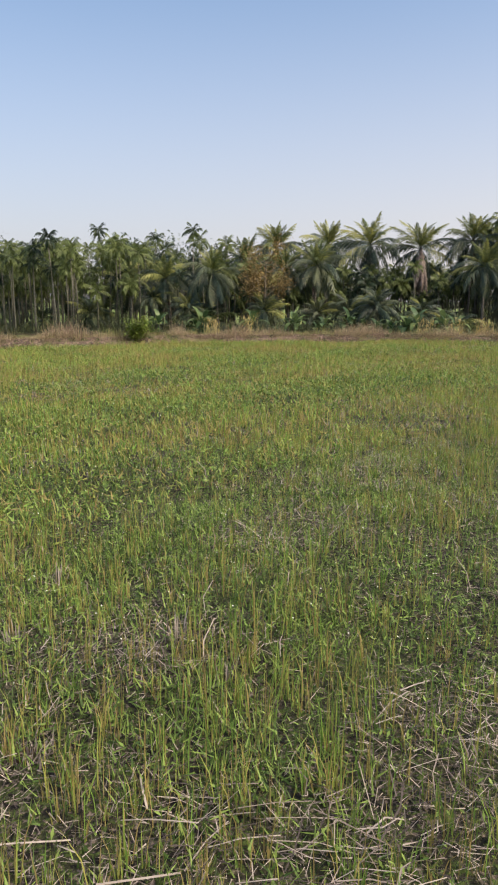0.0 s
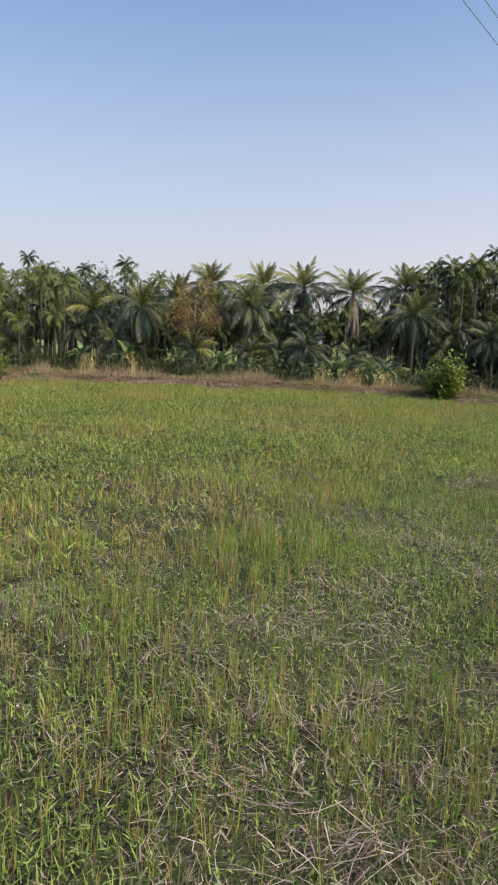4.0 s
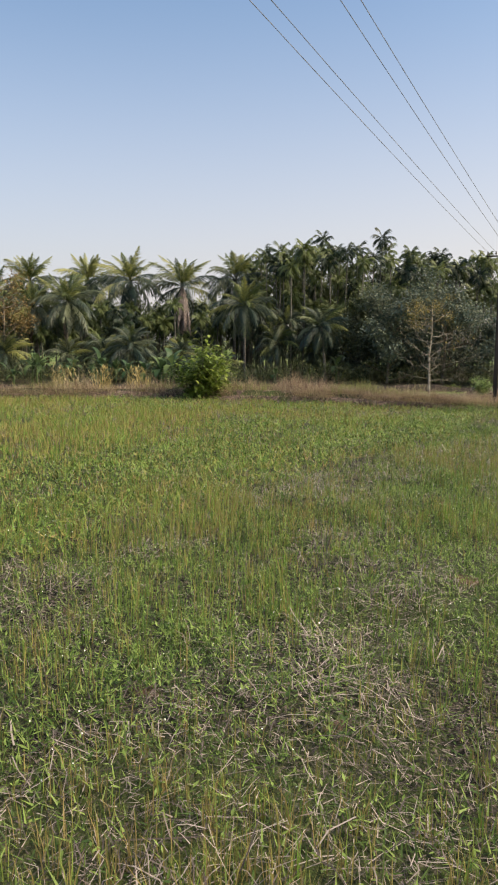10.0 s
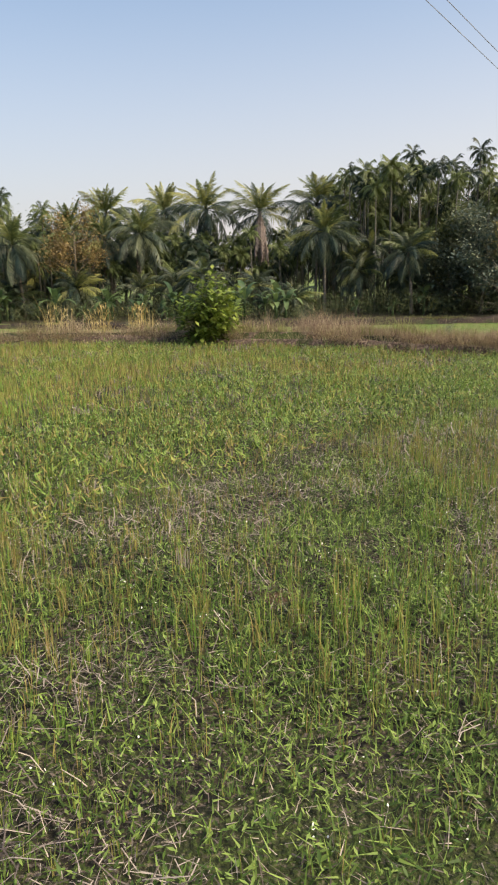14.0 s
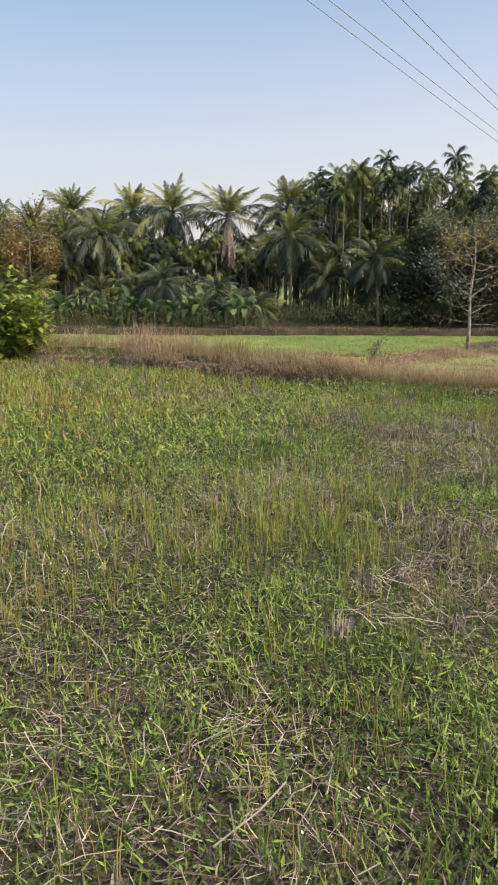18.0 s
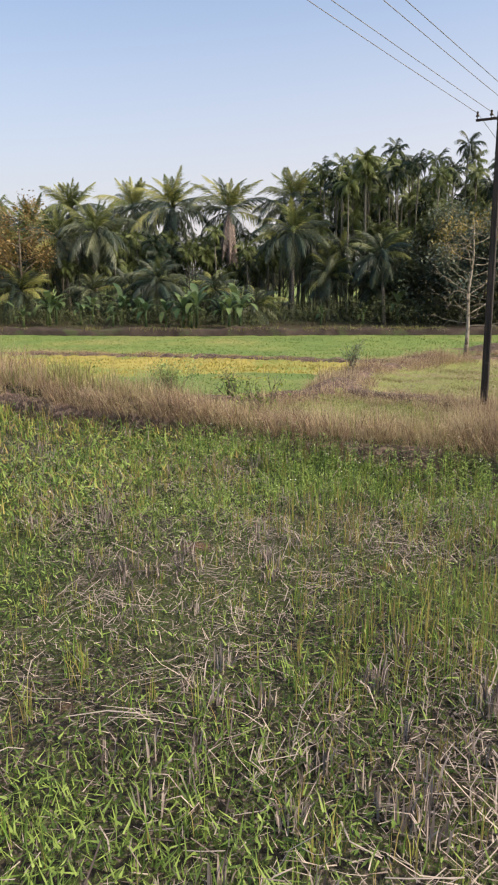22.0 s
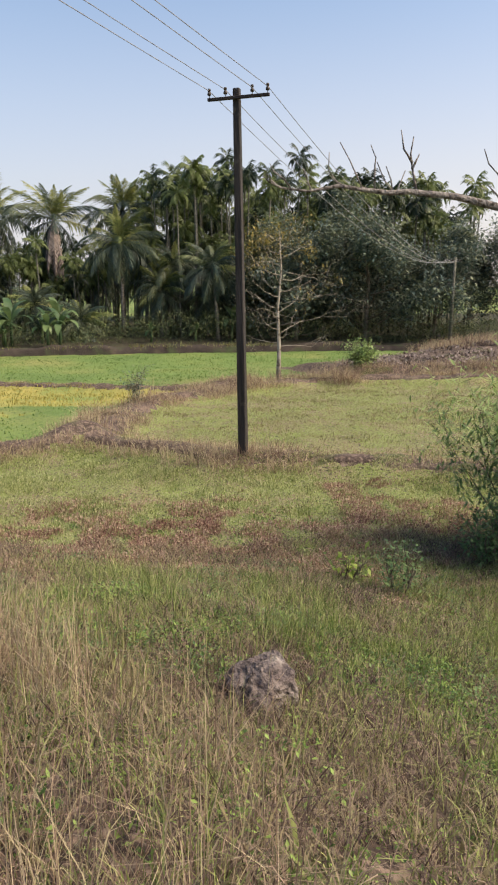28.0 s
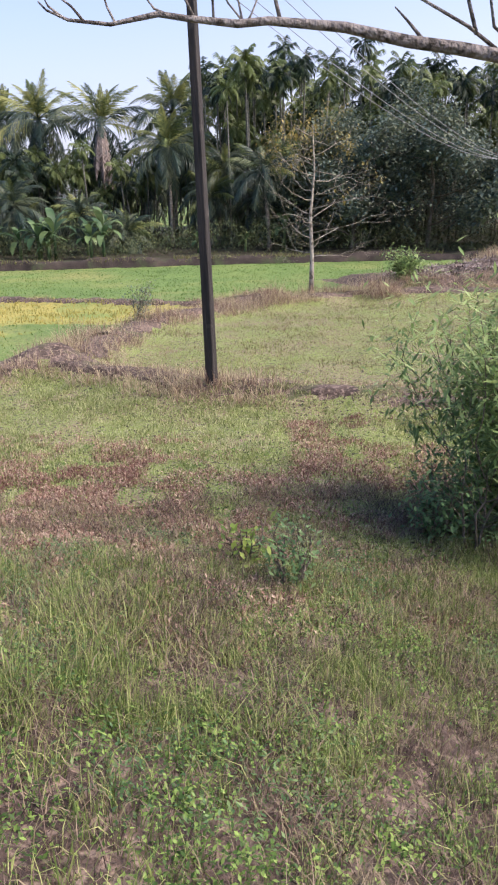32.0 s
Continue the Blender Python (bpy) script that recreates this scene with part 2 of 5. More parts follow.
M_POLE = material("tarred_wood_pole", [(0.014, 0.012, 0.013), (0.027, 0.023, 0.023), (0.048, 0.04, 0.038)], 6, 0.75, 0.7, 25, stretch=(1, 1, 0.12), second=((0.10, 0.085, 0.075), 3, 0.60, 0.75))
M_IRON = material("rusty_iron", [(0.025, 0.02, 0.02), (0.05, 0.04, 0.038)], 12, 0.7, 0.4, 40, metal=0.3)
M_PORCELAIN = material("insulator_porcelain", [(0.03, 0.022, 0.02), (0.05, 0.036, 0.03)], 8, 0.5)
M_WIRE = material("wire_metal", [(0.16, 0.16, 0.18), (0.24, 0.24, 0.26)], 10, 0.6)
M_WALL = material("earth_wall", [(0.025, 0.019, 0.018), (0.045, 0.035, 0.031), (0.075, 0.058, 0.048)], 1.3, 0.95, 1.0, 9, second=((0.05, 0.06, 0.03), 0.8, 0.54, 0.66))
M_STONE = material("laterite_stone", [(0.07, 0.052, 0.054), (0.15, 0.12, 0.115), (0.25, 0.21, 0.195)], 9, 0.95, 1.0, 30, second=[((0.33, 0.29, 0.265), 6, 0.53, 0.64), ((0.035, 0.028, 0.028), 16, 0.56, 0.66)])
M_BLUEWEED = material("bluish_weed_leaf", [(0.065, 0.13, 0.05), (0.115, 0.2, 0.08), (0.21, 0.3, 0.12)], 1.5, 0.5, island=0.5, leaf=0.3)
M_MAT = material("matted_brown_grass", [(0.07, 0.046, 0.04), (0.16, 0.11, 0.09), (0.33, 0.245, 0.19), (0.24, 0.2, 0.12)], 0.8, 0.75, island=0.8, leaf=0.2)
M_TURF = material("short_turf", [(0.135, 0.17, 0.052), (0.26, 0.305, 0.1), (0.45, 0.45, 0.235)], 0.9, 0.6, island=0.9, leaf=0.25)
M_RED = material("reddish_weed", [(0.15, 0.078, 0.062), (0.28, 0.16, 0.12), (0.45, 0.33, 0.25)], 1.0, 0.75, island=0.7, leaf=0.2)

# ---- helpers for shapes ----


def vnoise(x, y, size, seed=0):
    """Smooth lattice noise in 0..1."""
    x, y = np.asarray(x, float) / size, np.asarray(y, float) / size
    i, j = np.floor(x), np.floor(y)
    u, v = x - i, y - j
    u, v = u * u * (3 - 2 * u), v * v * (3 - 2 * v)

    def lattice(a, b):
        k = np.sin(a * 127.1 + b * 311.7 + seed * 74.7) * 43758.5453
        return k - np.floor(k)

    return (lattice(i, j) * (1 - u) + lattice(i + 1, j) * u) * (1 - v) + (lattice(i, j + 1) * (1 - u) + lattice(i + 1, j + 1) * u) * v


def mesh_np(name, verts, quads=None, tris=None, mats=(), smooth=False, index=None):
    """A mesh from arrays of vertices, quads and triangles; index: material number per face."""
    me = bpy.data.meshes.new(name)
    verts = np.asarray(verts, np.float32).reshape(-1, 3)
    q = np.zeros((0, 4), np.int32) if quads is None else np.asarray(quads, np.int32).reshape(-1, 4)
    t = np.zeros((0, 3), np.int32) if tris is None else np.asarray(tris, np.int32).reshape(-1, 3)
    me.vertices.add(len(verts))
    me.vertices.foreach_set("co", verts.ravel())
    loops = np.concatenate([q.ravel(), t.ravel()])
    me.loops.add(len(loops))
    me.loops.foreach_set("vertex_index", loops)
    me.polygons.add(len(q) + len(t))
    me.polygons.foreach_set("loop_start", np.concatenate([np.arange(len(q)) * 4, 4 * len(q) + np.arange(len(t)) * 3]).astype(np.int32))
    if smooth:
        me.polygons.foreach_set("use_smooth", np.ones(len(q) + len(t), bool))
    if index is not None:
        me.polygons.foreach_set("material_index", np.asarray(index, np.int32))
    me.update(calc_edges=True)
    for m in mats:
        me.materials.append(m)
    return me


class Build:
    """Gathers vertices and faces of one mesh."""

    def __init__(self):
        self.v, self.q, self.t, self.n = [], [], [], 0

    def add(self, verts, quads=None, tris=None):
        verts = np.asarray(verts, float).reshape(-1, 3)
        if quads is not None:
            self.q.append(np.asarray(quads).reshape(-1, 4) + self.n)
        if tris is not None:
            self.t.append(np.asarray(tris).reshape(-1, 3) + self.n)
        self.v.append(verts)
        self.n += len(verts)
        return self

    def tube(self, line, radii, sides=6):
        """A tube with closed ends along a line of points."""
        line = np.asarray(line, float)
        ring = []
        for k, p in enumerate(line):
            d = line[min(k + 1, len(line) - 1)] - line[max(k - 1, 0)]
            d = d / (np.linalg.norm(d) + 1e-9)
            a = np.cross(d, (0.3, 0.9, 0.2) if abs(d[2]) > 0.8 else (0, 0, 1))
            a /= np.linalg.norm(a) + 1e-9
            b = np.cross(d, a)
            w = np.arange(sides) * 2 * math.pi / sides
            ring.append(p + radii[k] * (np.cos(w)[:, None] * a + np.sin(w)[:, None] * b))
        n = len(line)
        q = [[i * sides + j, i * sides + (j + 1) % sides, (i + 1) * sides + (j + 1) % sides, (i + 1) * sides + j] for i in range(n - 1) for j in range(sides)]
        t = [[0, j + 1, j] for j in range(1, sides - 1)] + [[(n - 1) * sides, (n - 1) * sides + j, (n - 1) * sides + j + 1] for j in range(1, sides - 1)]
        return self.add(np.concatenate(ring), q, t)

    def blades(self, base, h, w, lean, az, face=None):
        """Bent blades: a quad and a tip each."""
        n = len(base)
        face = np.random.rand(n) * 2 * math.pi if face is None else face
        side = np.stack([np.cos(face), np.sin(face), 0 * face], 1) * (w / 2)[:, None]
        way = np.stack([np.cos(az), np.sin(az), 0 * az], 1)
        mid = base + way * (0.3 * lean * h)[:, None] + np.array([0, 0, 1]) * (0.55 * h * np.sqrt(np.clip(1 - 0.3 * lean**2, 0.1, 1)))[:, None]
        tip = base + way * (lean * h)[:, None] + np.array([0, 0, 1]) * (h * np.sqrt(np.clip(1 - 0.75 * lean**2, 0.08, 1)))[:, None]
        v = np.stack([base - side, base + side, mid + side * 0.85, mid - side * 0.85, tip], 1)
        k = np.arange(n)[:, None] * 5
        return self.add(v, k + [0, 1, 2, 3], k + [3, 2, 4])

    def leaves(self, at, length, width, az, tilt):
        """Pointed leaves, folded along the rib: two triangles each side of it."""
        n = len(at)
        way = np.stack([np.cos(az) * np.cos(tilt), np.sin(az) * np.cos(tilt), np.sin(tilt)], 1)
        side = np.stack([-np.sin(az), np.cos(az), 0 * az], 1) * (width / 2)[:, None]
        mid = at + way * (0.45 * length)[:, None]
        up = np.array([0, 0, 1]) * (0.12 * width)[:, None]
        v = np.stack([at, mid + side + up, at + way * length[:, None], mid - side + up], 1)
        k = np.arange(n)[:, None] * 4
        return self.add(v, None, np.concatenate([k + [0, 1, 2], k + [0, 2, 3]]))

    def slips(self, at, length, width, az, tilt):
        """Small pointed slips, one triangle each."""
        n = len(at)
        way = np.stack([np.cos(az) * np.cos(tilt), np.sin(az) * np.cos(tilt), np.sin(tilt)], 1)
        side = np.stack([-np.sin(az), np.cos(az), 0.6 * np.sin(az * 7)], 1) * (width / 2)[:, None]
        return self.add(np.stack([at - side, at + side, at + way * length[:, None]], 1), None, np.arange(3 * n).reshape(-1, 3))

    def ribbons(self, a, b, width):
        """Flat strips from a to b, kinked upward in the middle."""
        n = len(a)
        d = b - a
        side = np.stack([-d[:, 1], d[:, 0], 0 * d[:, 0]], 1)
        side = side / (np.linalg.norm(side, axis=1, keepdims=True) + 1e-9) * (width / 2)[:, None]
        m = (a + b) / 2 + np.random.randn(n, 3) * [0.02, 0.02, 0.006] + [0, 0, 0.012]
        v = np.stack([a - side, a + side, m + side, m - side, b + side, b - side], 1)
        k = np.arange(n)[:, None] * 6
        return self.add(v, np.concatenate([k + [0, 1, 2, 3], k + [3, 2, 4, 5]]))

    def mesh(self, name, mat, smooth=False):
        v = np.concatenate(self.v) if self.v else np.zeros((0, 3))
        return mesh_np(name, v, np.concatenate(self.q) if self.q else None, np.concatenate(self.t) if self.t else None, [mat], smooth)


def part(name, data, parent, label="", m=None):
    """Links a mesh as one part under a thing or a part."""
    ob = new(name, data)
    ob.parent = parent
    if m is not None:
        ob.matrix_basis = m
    return tagged(ob, label)


def stuff(name, build, mat, label, category, parent=None, smooth=False):
    ob = new(name, build.mesh(name, mat, smooth))
    return tagged(ob, label, category, kind="stuff")


def thing(name, m, label, category, group=""):
    ob = new(name)
    ob.empty_display_size = 0.2
    ob.matrix_basis = m
    return tagged(ob, label, category, group)


# ---- the lie of the land ----
EDGE = [(-60, -14), (-30, 7), (-14, 18), (-7.5, 22), (-2, 25.2), (3, 26.3), (7.5, 26.3), (10.5, 25), (12.6, 23.5), (15.2, 21.9), (16.7, 21.1), (17.5, 19.7), (18.0, 17.5), (18.3, 14), (18.8, 6), (19, -60)]
BUND_POLE = [(9, 33.5), (13.7, 32.9), (15.6, 33.0), (17.4, 33.9), (19.0, 32.6), (20.4, 31.3), (22.2, 30.6), (24, 29.2), (30, 25.5), (40, 20)]
BUND_DIAG = [(17.4, 33.9), (18.2, 37.2), (19.2, 40.6), (20.8, 42.2), (23.3, 45.2), (26.5, 46.0), (33, 44.5), (45, 42)]
BUND_MID = [(-40, 60), (-10, 56), (7.8, 51.9), (11.8, 50.3), (15.7, 48.2), (19.2, 46.2), (21.5, 45.0), (23.3, 45.0)]
WALL_LINE = [(-70, 86), (-20, 74.5), (3.7, 70.8), (11.4, 69.8), (23.4, 70.0), (34.7, 68.9), (44, 66), (60, 60)]


def near_line(x, y, line):
    """Distance to a line of points, and the side (positive to its left)."""
    x, y = np.asarray(x, float), np.asarray(y, float)
    best, side = np.full(x.shape, 1e9), np.ones(x.shape)
    for (ax, ay), (bx, by) in zip(line[:-1], line[1:]):
        dx, dy = bx - ax, by - ay
        t = np.clip(((x - ax) * dx + (y - ay) * dy) / (dx * dx + dy * dy), 0, 1)
        d = np.hypot(x - ax - t * dx, y - ay - t * dy)
        s = np.sign(dx * (y - ay) - dy * (x - ax))
        side = np.where(d < best - 1e-9, s, side)
        best = np.minimum(best, d)
    return best, side


def outside(x, y):
    d, s = near_line(x, y, EDGE)
    return d * s


def smooth01(t):
    t = np.clip(t, 0, 1)
    return t * t * (3 - 2 * t)


def height(x, y, rough=True):
    x, y = np.asarray(x, float), np.asarray(y, float)
    s = outside(x, y)
    low = -1.42 - 0.047 * np.clip(y - 28, 0, 41.5) + 0.32 * smooth01((y - 59) / 11)
    fall = smooth01((s - 0.1) / np.where(x < 9, 4.5, 6.8))
    ridge = smooth01((s - 0.02) / 0.2) * smooth01((2.1 - s) / 1.5)
    z = low * fall + 0.30 * ridge * smooth01((23.5 - y + np.clip(15 - x, 0, 20) * 2) / 3)
    da, _ = near_line(x, y, BUND_POLE)
    dd, _ = near_line(x, y, BUND_DIAG)
    dm, _ = near_line(x, y, BUND_MID)
    dw, sw = near_line(x, y, WALL_LINE)
    z = z + 0.30 * np.exp(-((da / 0.65) ** 2)) * (s > 3)
    z = z + 0.30 * np.exp(-((dd / 0.8) ** 2)) + 0.22 * np.exp(-((dm / 0.5) ** 2))
    front = np.interp(x, [20, 27, 33, 45], [47, 46.4, 45.0, 42.6])
    z = z + 0.5 * smooth01((y - front) / 0.45) * smooth01((x - 27.3) / 0.7) * smooth01((57 - y) / 5)
    z = z + 0.95 * np.exp(-(((x - 36.5) / 6.0) ** 2) - (((y - 49) / 3.2) ** 2))
    z = z + 0.45 * smooth01((dw * sw - 0.3) / 0.6) * (y > 40)
    if rough:
        z = z + (vnoise(x, y, 0.9, 3) - 0.5) * 0.07 + (vnoise(x, y, 0.33, 5) - 0.5) * 0.05
    return z


def lift(x, y, up=0.0):
    return np.stack([x, y, height(x, y) + up], 1)


def beyond(x, y):
    """The lower paddy fields."""
    return (outside(x, y) > 3) & (near_line(x, y, WALL_LINE)[1] < 0) & (near_line(x, y, BUND_POLE)[1] > 0) & (near_line(x, y, BUND_POLE)[0] > 0.5) & (near_line(x, y, BUND_DIAG)[0] > 0.6) & ~((x > 27) & (y > np.interp(x, [20, 27, 33, 45], [47, 46.4, 45.0, 42.6]) - 0.4) & (y < 57))


def ripe(x, y):
    return (near_line(x, y, BUND_MID)[1] < 0) & (near_line(x, y, BUND_DIAG)[1] > 0) & (y > 39.2 + 5 * vnoise(x, y * 3, 5, 81))


def faded(x, y):
    return (near_line(x, y, BUND_DIAG)[1] < 0) & (x > 17.4)


# ---- ground ----


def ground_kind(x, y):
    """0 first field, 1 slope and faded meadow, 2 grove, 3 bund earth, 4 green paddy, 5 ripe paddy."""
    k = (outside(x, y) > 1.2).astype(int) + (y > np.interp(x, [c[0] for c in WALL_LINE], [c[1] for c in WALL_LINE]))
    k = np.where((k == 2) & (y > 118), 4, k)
    k = np.where((k == 1) & beyond(x, y) & ~faded(x, y), 4, k)
    k = np.where((k == 4) & ripe(x, y), 5, k)
    d = np.minimum(near_line(x, y, BUND_POLE)[0], np.minimum(near_line(x, y, BUND_DIAG)[0], near_line(x, y, BUND_MID)[0]))
    mound = (x > 27.3) & (y > np.interp(x, [20, 27, 33, 45], [47, 46.4, 45.0, 42.6]) - 0.6) & (y < 57)
    ragged = vnoise(x, y, 0.9, 18) + 0.6 * vnoise(x, y, 0.4, 19)
    first = (outside(x, y) > 0.1) & ((outside(x, y) < 0.9) | (x > 16.5) & (y < 23.2 + ragged)) & (y > 15.5 + 3 * vnoise(x, y, 1.7, 24) + ragged) & (x < 22.5 + 3 * vnoise(x, y, 1.9, 25) + ragged) | mound
    return np.where((d < 0.55) & (outside(x, y) > 3) | first, 3, k)


xs = np.concatenate([np.linspace(-900, -70, 12), np.linspace(-60, -11, 50), np.arange(-10, 27, 0.22), np.linspace(27.5, 60, 60), np.linspace(70, 900, 12)])
ys = np.concatenate([np.linspace(-700, -30, 8), np.linspace(-20, -1, 16), np.arange(0, 36, 0.22), np.arange(36.3, 43.5, 0.4), np.arange(43.6, 54, 0.22), np.arange(54.3, 72, 0.5), np.linspace(74, 130, 24), np.linspace(150, 1500, 12)])
gx, gy = np.meshgrid(xs, ys)
gz = height(gx.ravel(), gy.ravel())
nx, ny = len(xs), len(ys)
ii = (np.arange(ny - 1)[:, None] * nx + np.arange(nx - 1)).ravel()
ground = new("ground", mesh_np("ground", np.stack([gx.ravel(), gy.ravel(), gz], 1), np.stack([ii, ii + 1, ii + nx + 1, ii + nx], 1), None, [M_SOIL, M_MEADOW, M_SHADED_LITTER, M_BUND, M_GREENBED, M_RIPEBED], True, ground_kind(gx.ravel()[ii], gy.ravel()[ii])))
tagged(ground, "dark soil of terraced paddy fields with bunds between them", "ground", kind="structure")

# ---- bunds between the lower fields ----


def along(line, step=0.2):
    """Evenly spaced points along a line, rounded at its corners, with their sideways direction."""
    p = np.array(line, float)
    s = np.concatenate([[0], np.cumsum(np.hypot(*np.diff(p, axis=0).T))])
    q = np.arange(0, s[-1], step)
    x, y = np.interp(q, s, p[:, 0]), np.interp(q, s, p[:, 1])
    for k in range(3):
        x[1:-1], y[1:-1] = (x[:-2] + 2 * x[1:-1] + x[2:]) / 4, (y[:-2] + 2 * y[1:-1] + y[2:]) / 4
    dx, dy = np.gradient(x), np.gradient(y)
    r = np.hypot(dx, dy)
    return x, y, -dy / r, dx / r


for line, half, label in ((BUND_MID, 0.5, "low dark earth bund between the ripe and the green rice"), (BUND_DIAG[1:], 0.45, "dry earth bund running away from the pole"), (BUND_POLE, 0.42, "earth bund on which the pole stands")):
    x, y, sx, sy = along(line)
    n = len(x)
    V = []
    for o in (-1, -0.8, -0.45, 0, 0.45, 0.8, 1):
        w = o * half * (0.85 + 0.3 * vnoise(x, y, 1.1, 7 + o))
        px_, py_ = x + sx * w, y + sy * w
        V.append(np.stack([px_, py_, height(px_, py_) + (-0.15 if abs(o) == 1 else 0.03) + 0.17 * (vnoise(px_, py_, 0.55, 12) - 0.5)], 1))
    k = np.arange(n - 1)
    q = np.concatenate([np.stack([r * n + k, r * n + k + 1, (r + 1) * n + k + 1, (r + 1) * n + k], 1) for r in range(6)])
    tagged(new("bund", mesh_np("bund", np.concatenate(V), q[:, ::-1], None, [M_BUND], True)), label, "bund", kind="structure")

# ---- earth face at the end of the first field ----
x, y, sx, sy = along(EDGE[1:-3], 0.12)
n = len(x)
V = []
for o, up in ((-0.16, -0.06), (-0.1, 0.02), (-0.05, 0.1), (-0.01, 0.17), (0.08, 0.21), (0.24, 0.2), (0.5, -0.05)):
    w = o + 0.13 * (vnoise(x, y, 0.7, 14) - 0.5) + 0.06 * (vnoise(x, y, 0.22, 15 + o) - 0.5)
    px_, py_ = x + sx * w, y + sy * w
    tall = smooth01((23.5 - py_ + np.clip(15 - px_, 0, 20) * 2) / 3) * (0.75 + 0.45 * vnoise(px_, py_, 1.6, 16))
    V.append(np.stack([px_, py_, (up * tall if up > 0 else np.full(n, up)) + 0.04 * (vnoise(px_, py_, 0.3, 17) - 0.5)], 1))
k = np.arange(n - 1)
q = np.concatenate([np.stack([r * n + k, r * n + k + 1, (r + 1) * n + k + 1, (r + 1) * n + k], 1) for r in range(6)])
tagged(new("field_bund", mesh_np("field_bund", np.concatenate(V), q[:, ::-1], None, [M_BUND], True)), "dark crumbling earth bund along the end of the cut field", "bund", kind="structure")

# ---- earth wall before the grove ----
wl = Build()
pts = []
for (ax, ay), (bx, by) in zip(WALL_LINE[:-1], WALL_LINE[1:]):
    n = max(2, int(math.hypot(bx - ax, by - ay) / 0.35))
    pts += [(ax + (bx - ax) * k / n, ay + (by - ay) * k / n) for k in range(n)]
P = np.array(pts)
front = height(P[:, 0], P[:, 1] - 0.6, False)
top = -2.5 + (vnoise(P[:, 0], P[:, 1], 1.5, 8) - 0.5) * 0.3 + (vnoise(P[:, 0], P[:, 1], 0.7, 9) - 0.5) * 0.1
wob = (vnoise(P[:, 0], P[:, 1], 0.9, 11) - 0.5) * 0.25
prof = [(-0.35, front - 0.2), (-0.25 + wob, front + 0.35), (-0.15 + wob, top - 0.1), (0.0, top), (0.45, top - 0.02), (0.7, front - 0.2)]
n = len(P)
V = np.concatenate([np.stack([P[:, 0], P[:, 1] + (o if np.ndim(o) else np.full(n, o)), z], 1) for o, z in prof])
k = np.arange(n - 1)
wl.add(V, np.concatenate([np.stack([r * n + k, r * n + k + 1, (r + 1) * n + k + 1, (r + 1) * n + k], 1) for r in range(len(prof) - 1)]))
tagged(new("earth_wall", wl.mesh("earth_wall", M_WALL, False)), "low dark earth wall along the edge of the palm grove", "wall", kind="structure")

# ---- palms ----


def frond_mesh(name, length, droop, pairs, leaf_len, leaf_w, mat, hang=0.6, seed=0):
    """A feather leaf along +x, arching down; leaflets hang from both sides of the rib."""
    rng = np.random.RandomState(seed)
    b = Build()
    u = np.linspace(0, 1, 9)
    ang = droop * u**1.3
    seg = length / 8
    line = [np.zeros(3)]
    for a in (ang[:-1] + ang[1:]) / 2:
        line.append(line[-1] + seg * np.array([math.cos(a), 0, -math.sin(a)]))
    line = np.array(line)
    b.tube(line[::2], np.linspace(0.05, 0.012, 5), 3)
    s = np.linspace(0.14, 0.99, pairs)
    at = np.stack([np.interp(s, u, line[:, k]) for k in range(3)], 1)
    slope = np.interp(s, u, ang)
    reach = leaf_len * np.clip(np.sin(math.pi * (0.2 + 0.76 * s)), 0.2, 1)
    for sgn in (-1, 1):
        L = reach * rng.uniform(0.85, 1.12, pairs)
        fwd = 0.6 + 0.3 * s + rng.uniform(-0.1, 0.1, pairs)
        down = hang * rng.uniform(0.5, 1.5, pairs)
        d = np.stack([np.cos(slope) * fwd, sgn * rng.uniform(0.5, 0.9, pairs), -np.sin(slope) * fwd + rng.uniform(-0.25, 0.25, pairs)], 1)
        d /= np.linalg.norm(d, axis=1, keepdims=True)
        mid = at + d * (0.5 * L)[:, None] - [0, 0, 1] * (0.14 * down * L)[:, None]
        tip = at + d * (0.82 * L)[:, None] - [0, 0, 1] * (0.62 * down * L)[:, None]
        w = np.stack([np.cos(slope), 0 * slope, -np.sin(slope)], 1) * leaf_w / 2
        v = np.stack([at - w * 0.7, at + w * 0.7, mid + w, mid - w, tip], 1)
        kk = np.arange(pairs)[:, None] * 5
        b.add(v, kk + [0, 1, 2, 3], kk + [3, 2, 4])
    return b.mesh(name, mat)


# upper fronds and one middle shape carry the painted sunlight, low ones the darker green
FROND_UP = [frond_mesh("frond", 3.7, 0.5 + 0.35 * k, 56, 0.85, 0.06, M_PALMLIT, 1.0, k) for k in range(3)]
FROND_MID = [frond_mesh("frond", 4.3, 1.05 + 0.35 * k, 56, 1.05, 0.066, M_PALM if k else M_PALMLIT, 1.2, 10 + k) for k in range(3)]
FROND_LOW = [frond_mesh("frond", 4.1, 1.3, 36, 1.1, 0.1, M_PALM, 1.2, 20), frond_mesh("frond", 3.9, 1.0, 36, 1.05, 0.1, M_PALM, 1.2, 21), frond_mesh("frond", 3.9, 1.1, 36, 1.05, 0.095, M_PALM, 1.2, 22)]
FROND_DEAD = [frond_mesh("dead_frond", 4.4, 0.12, 30, 0.55, 0.13, M_PALMDEAD, 0.8, 30), frond_mesh("dead_frond", 4.0, 0.3, 30, 0.6, 0.13, M_PALMDEAD, 0.9, 31)]


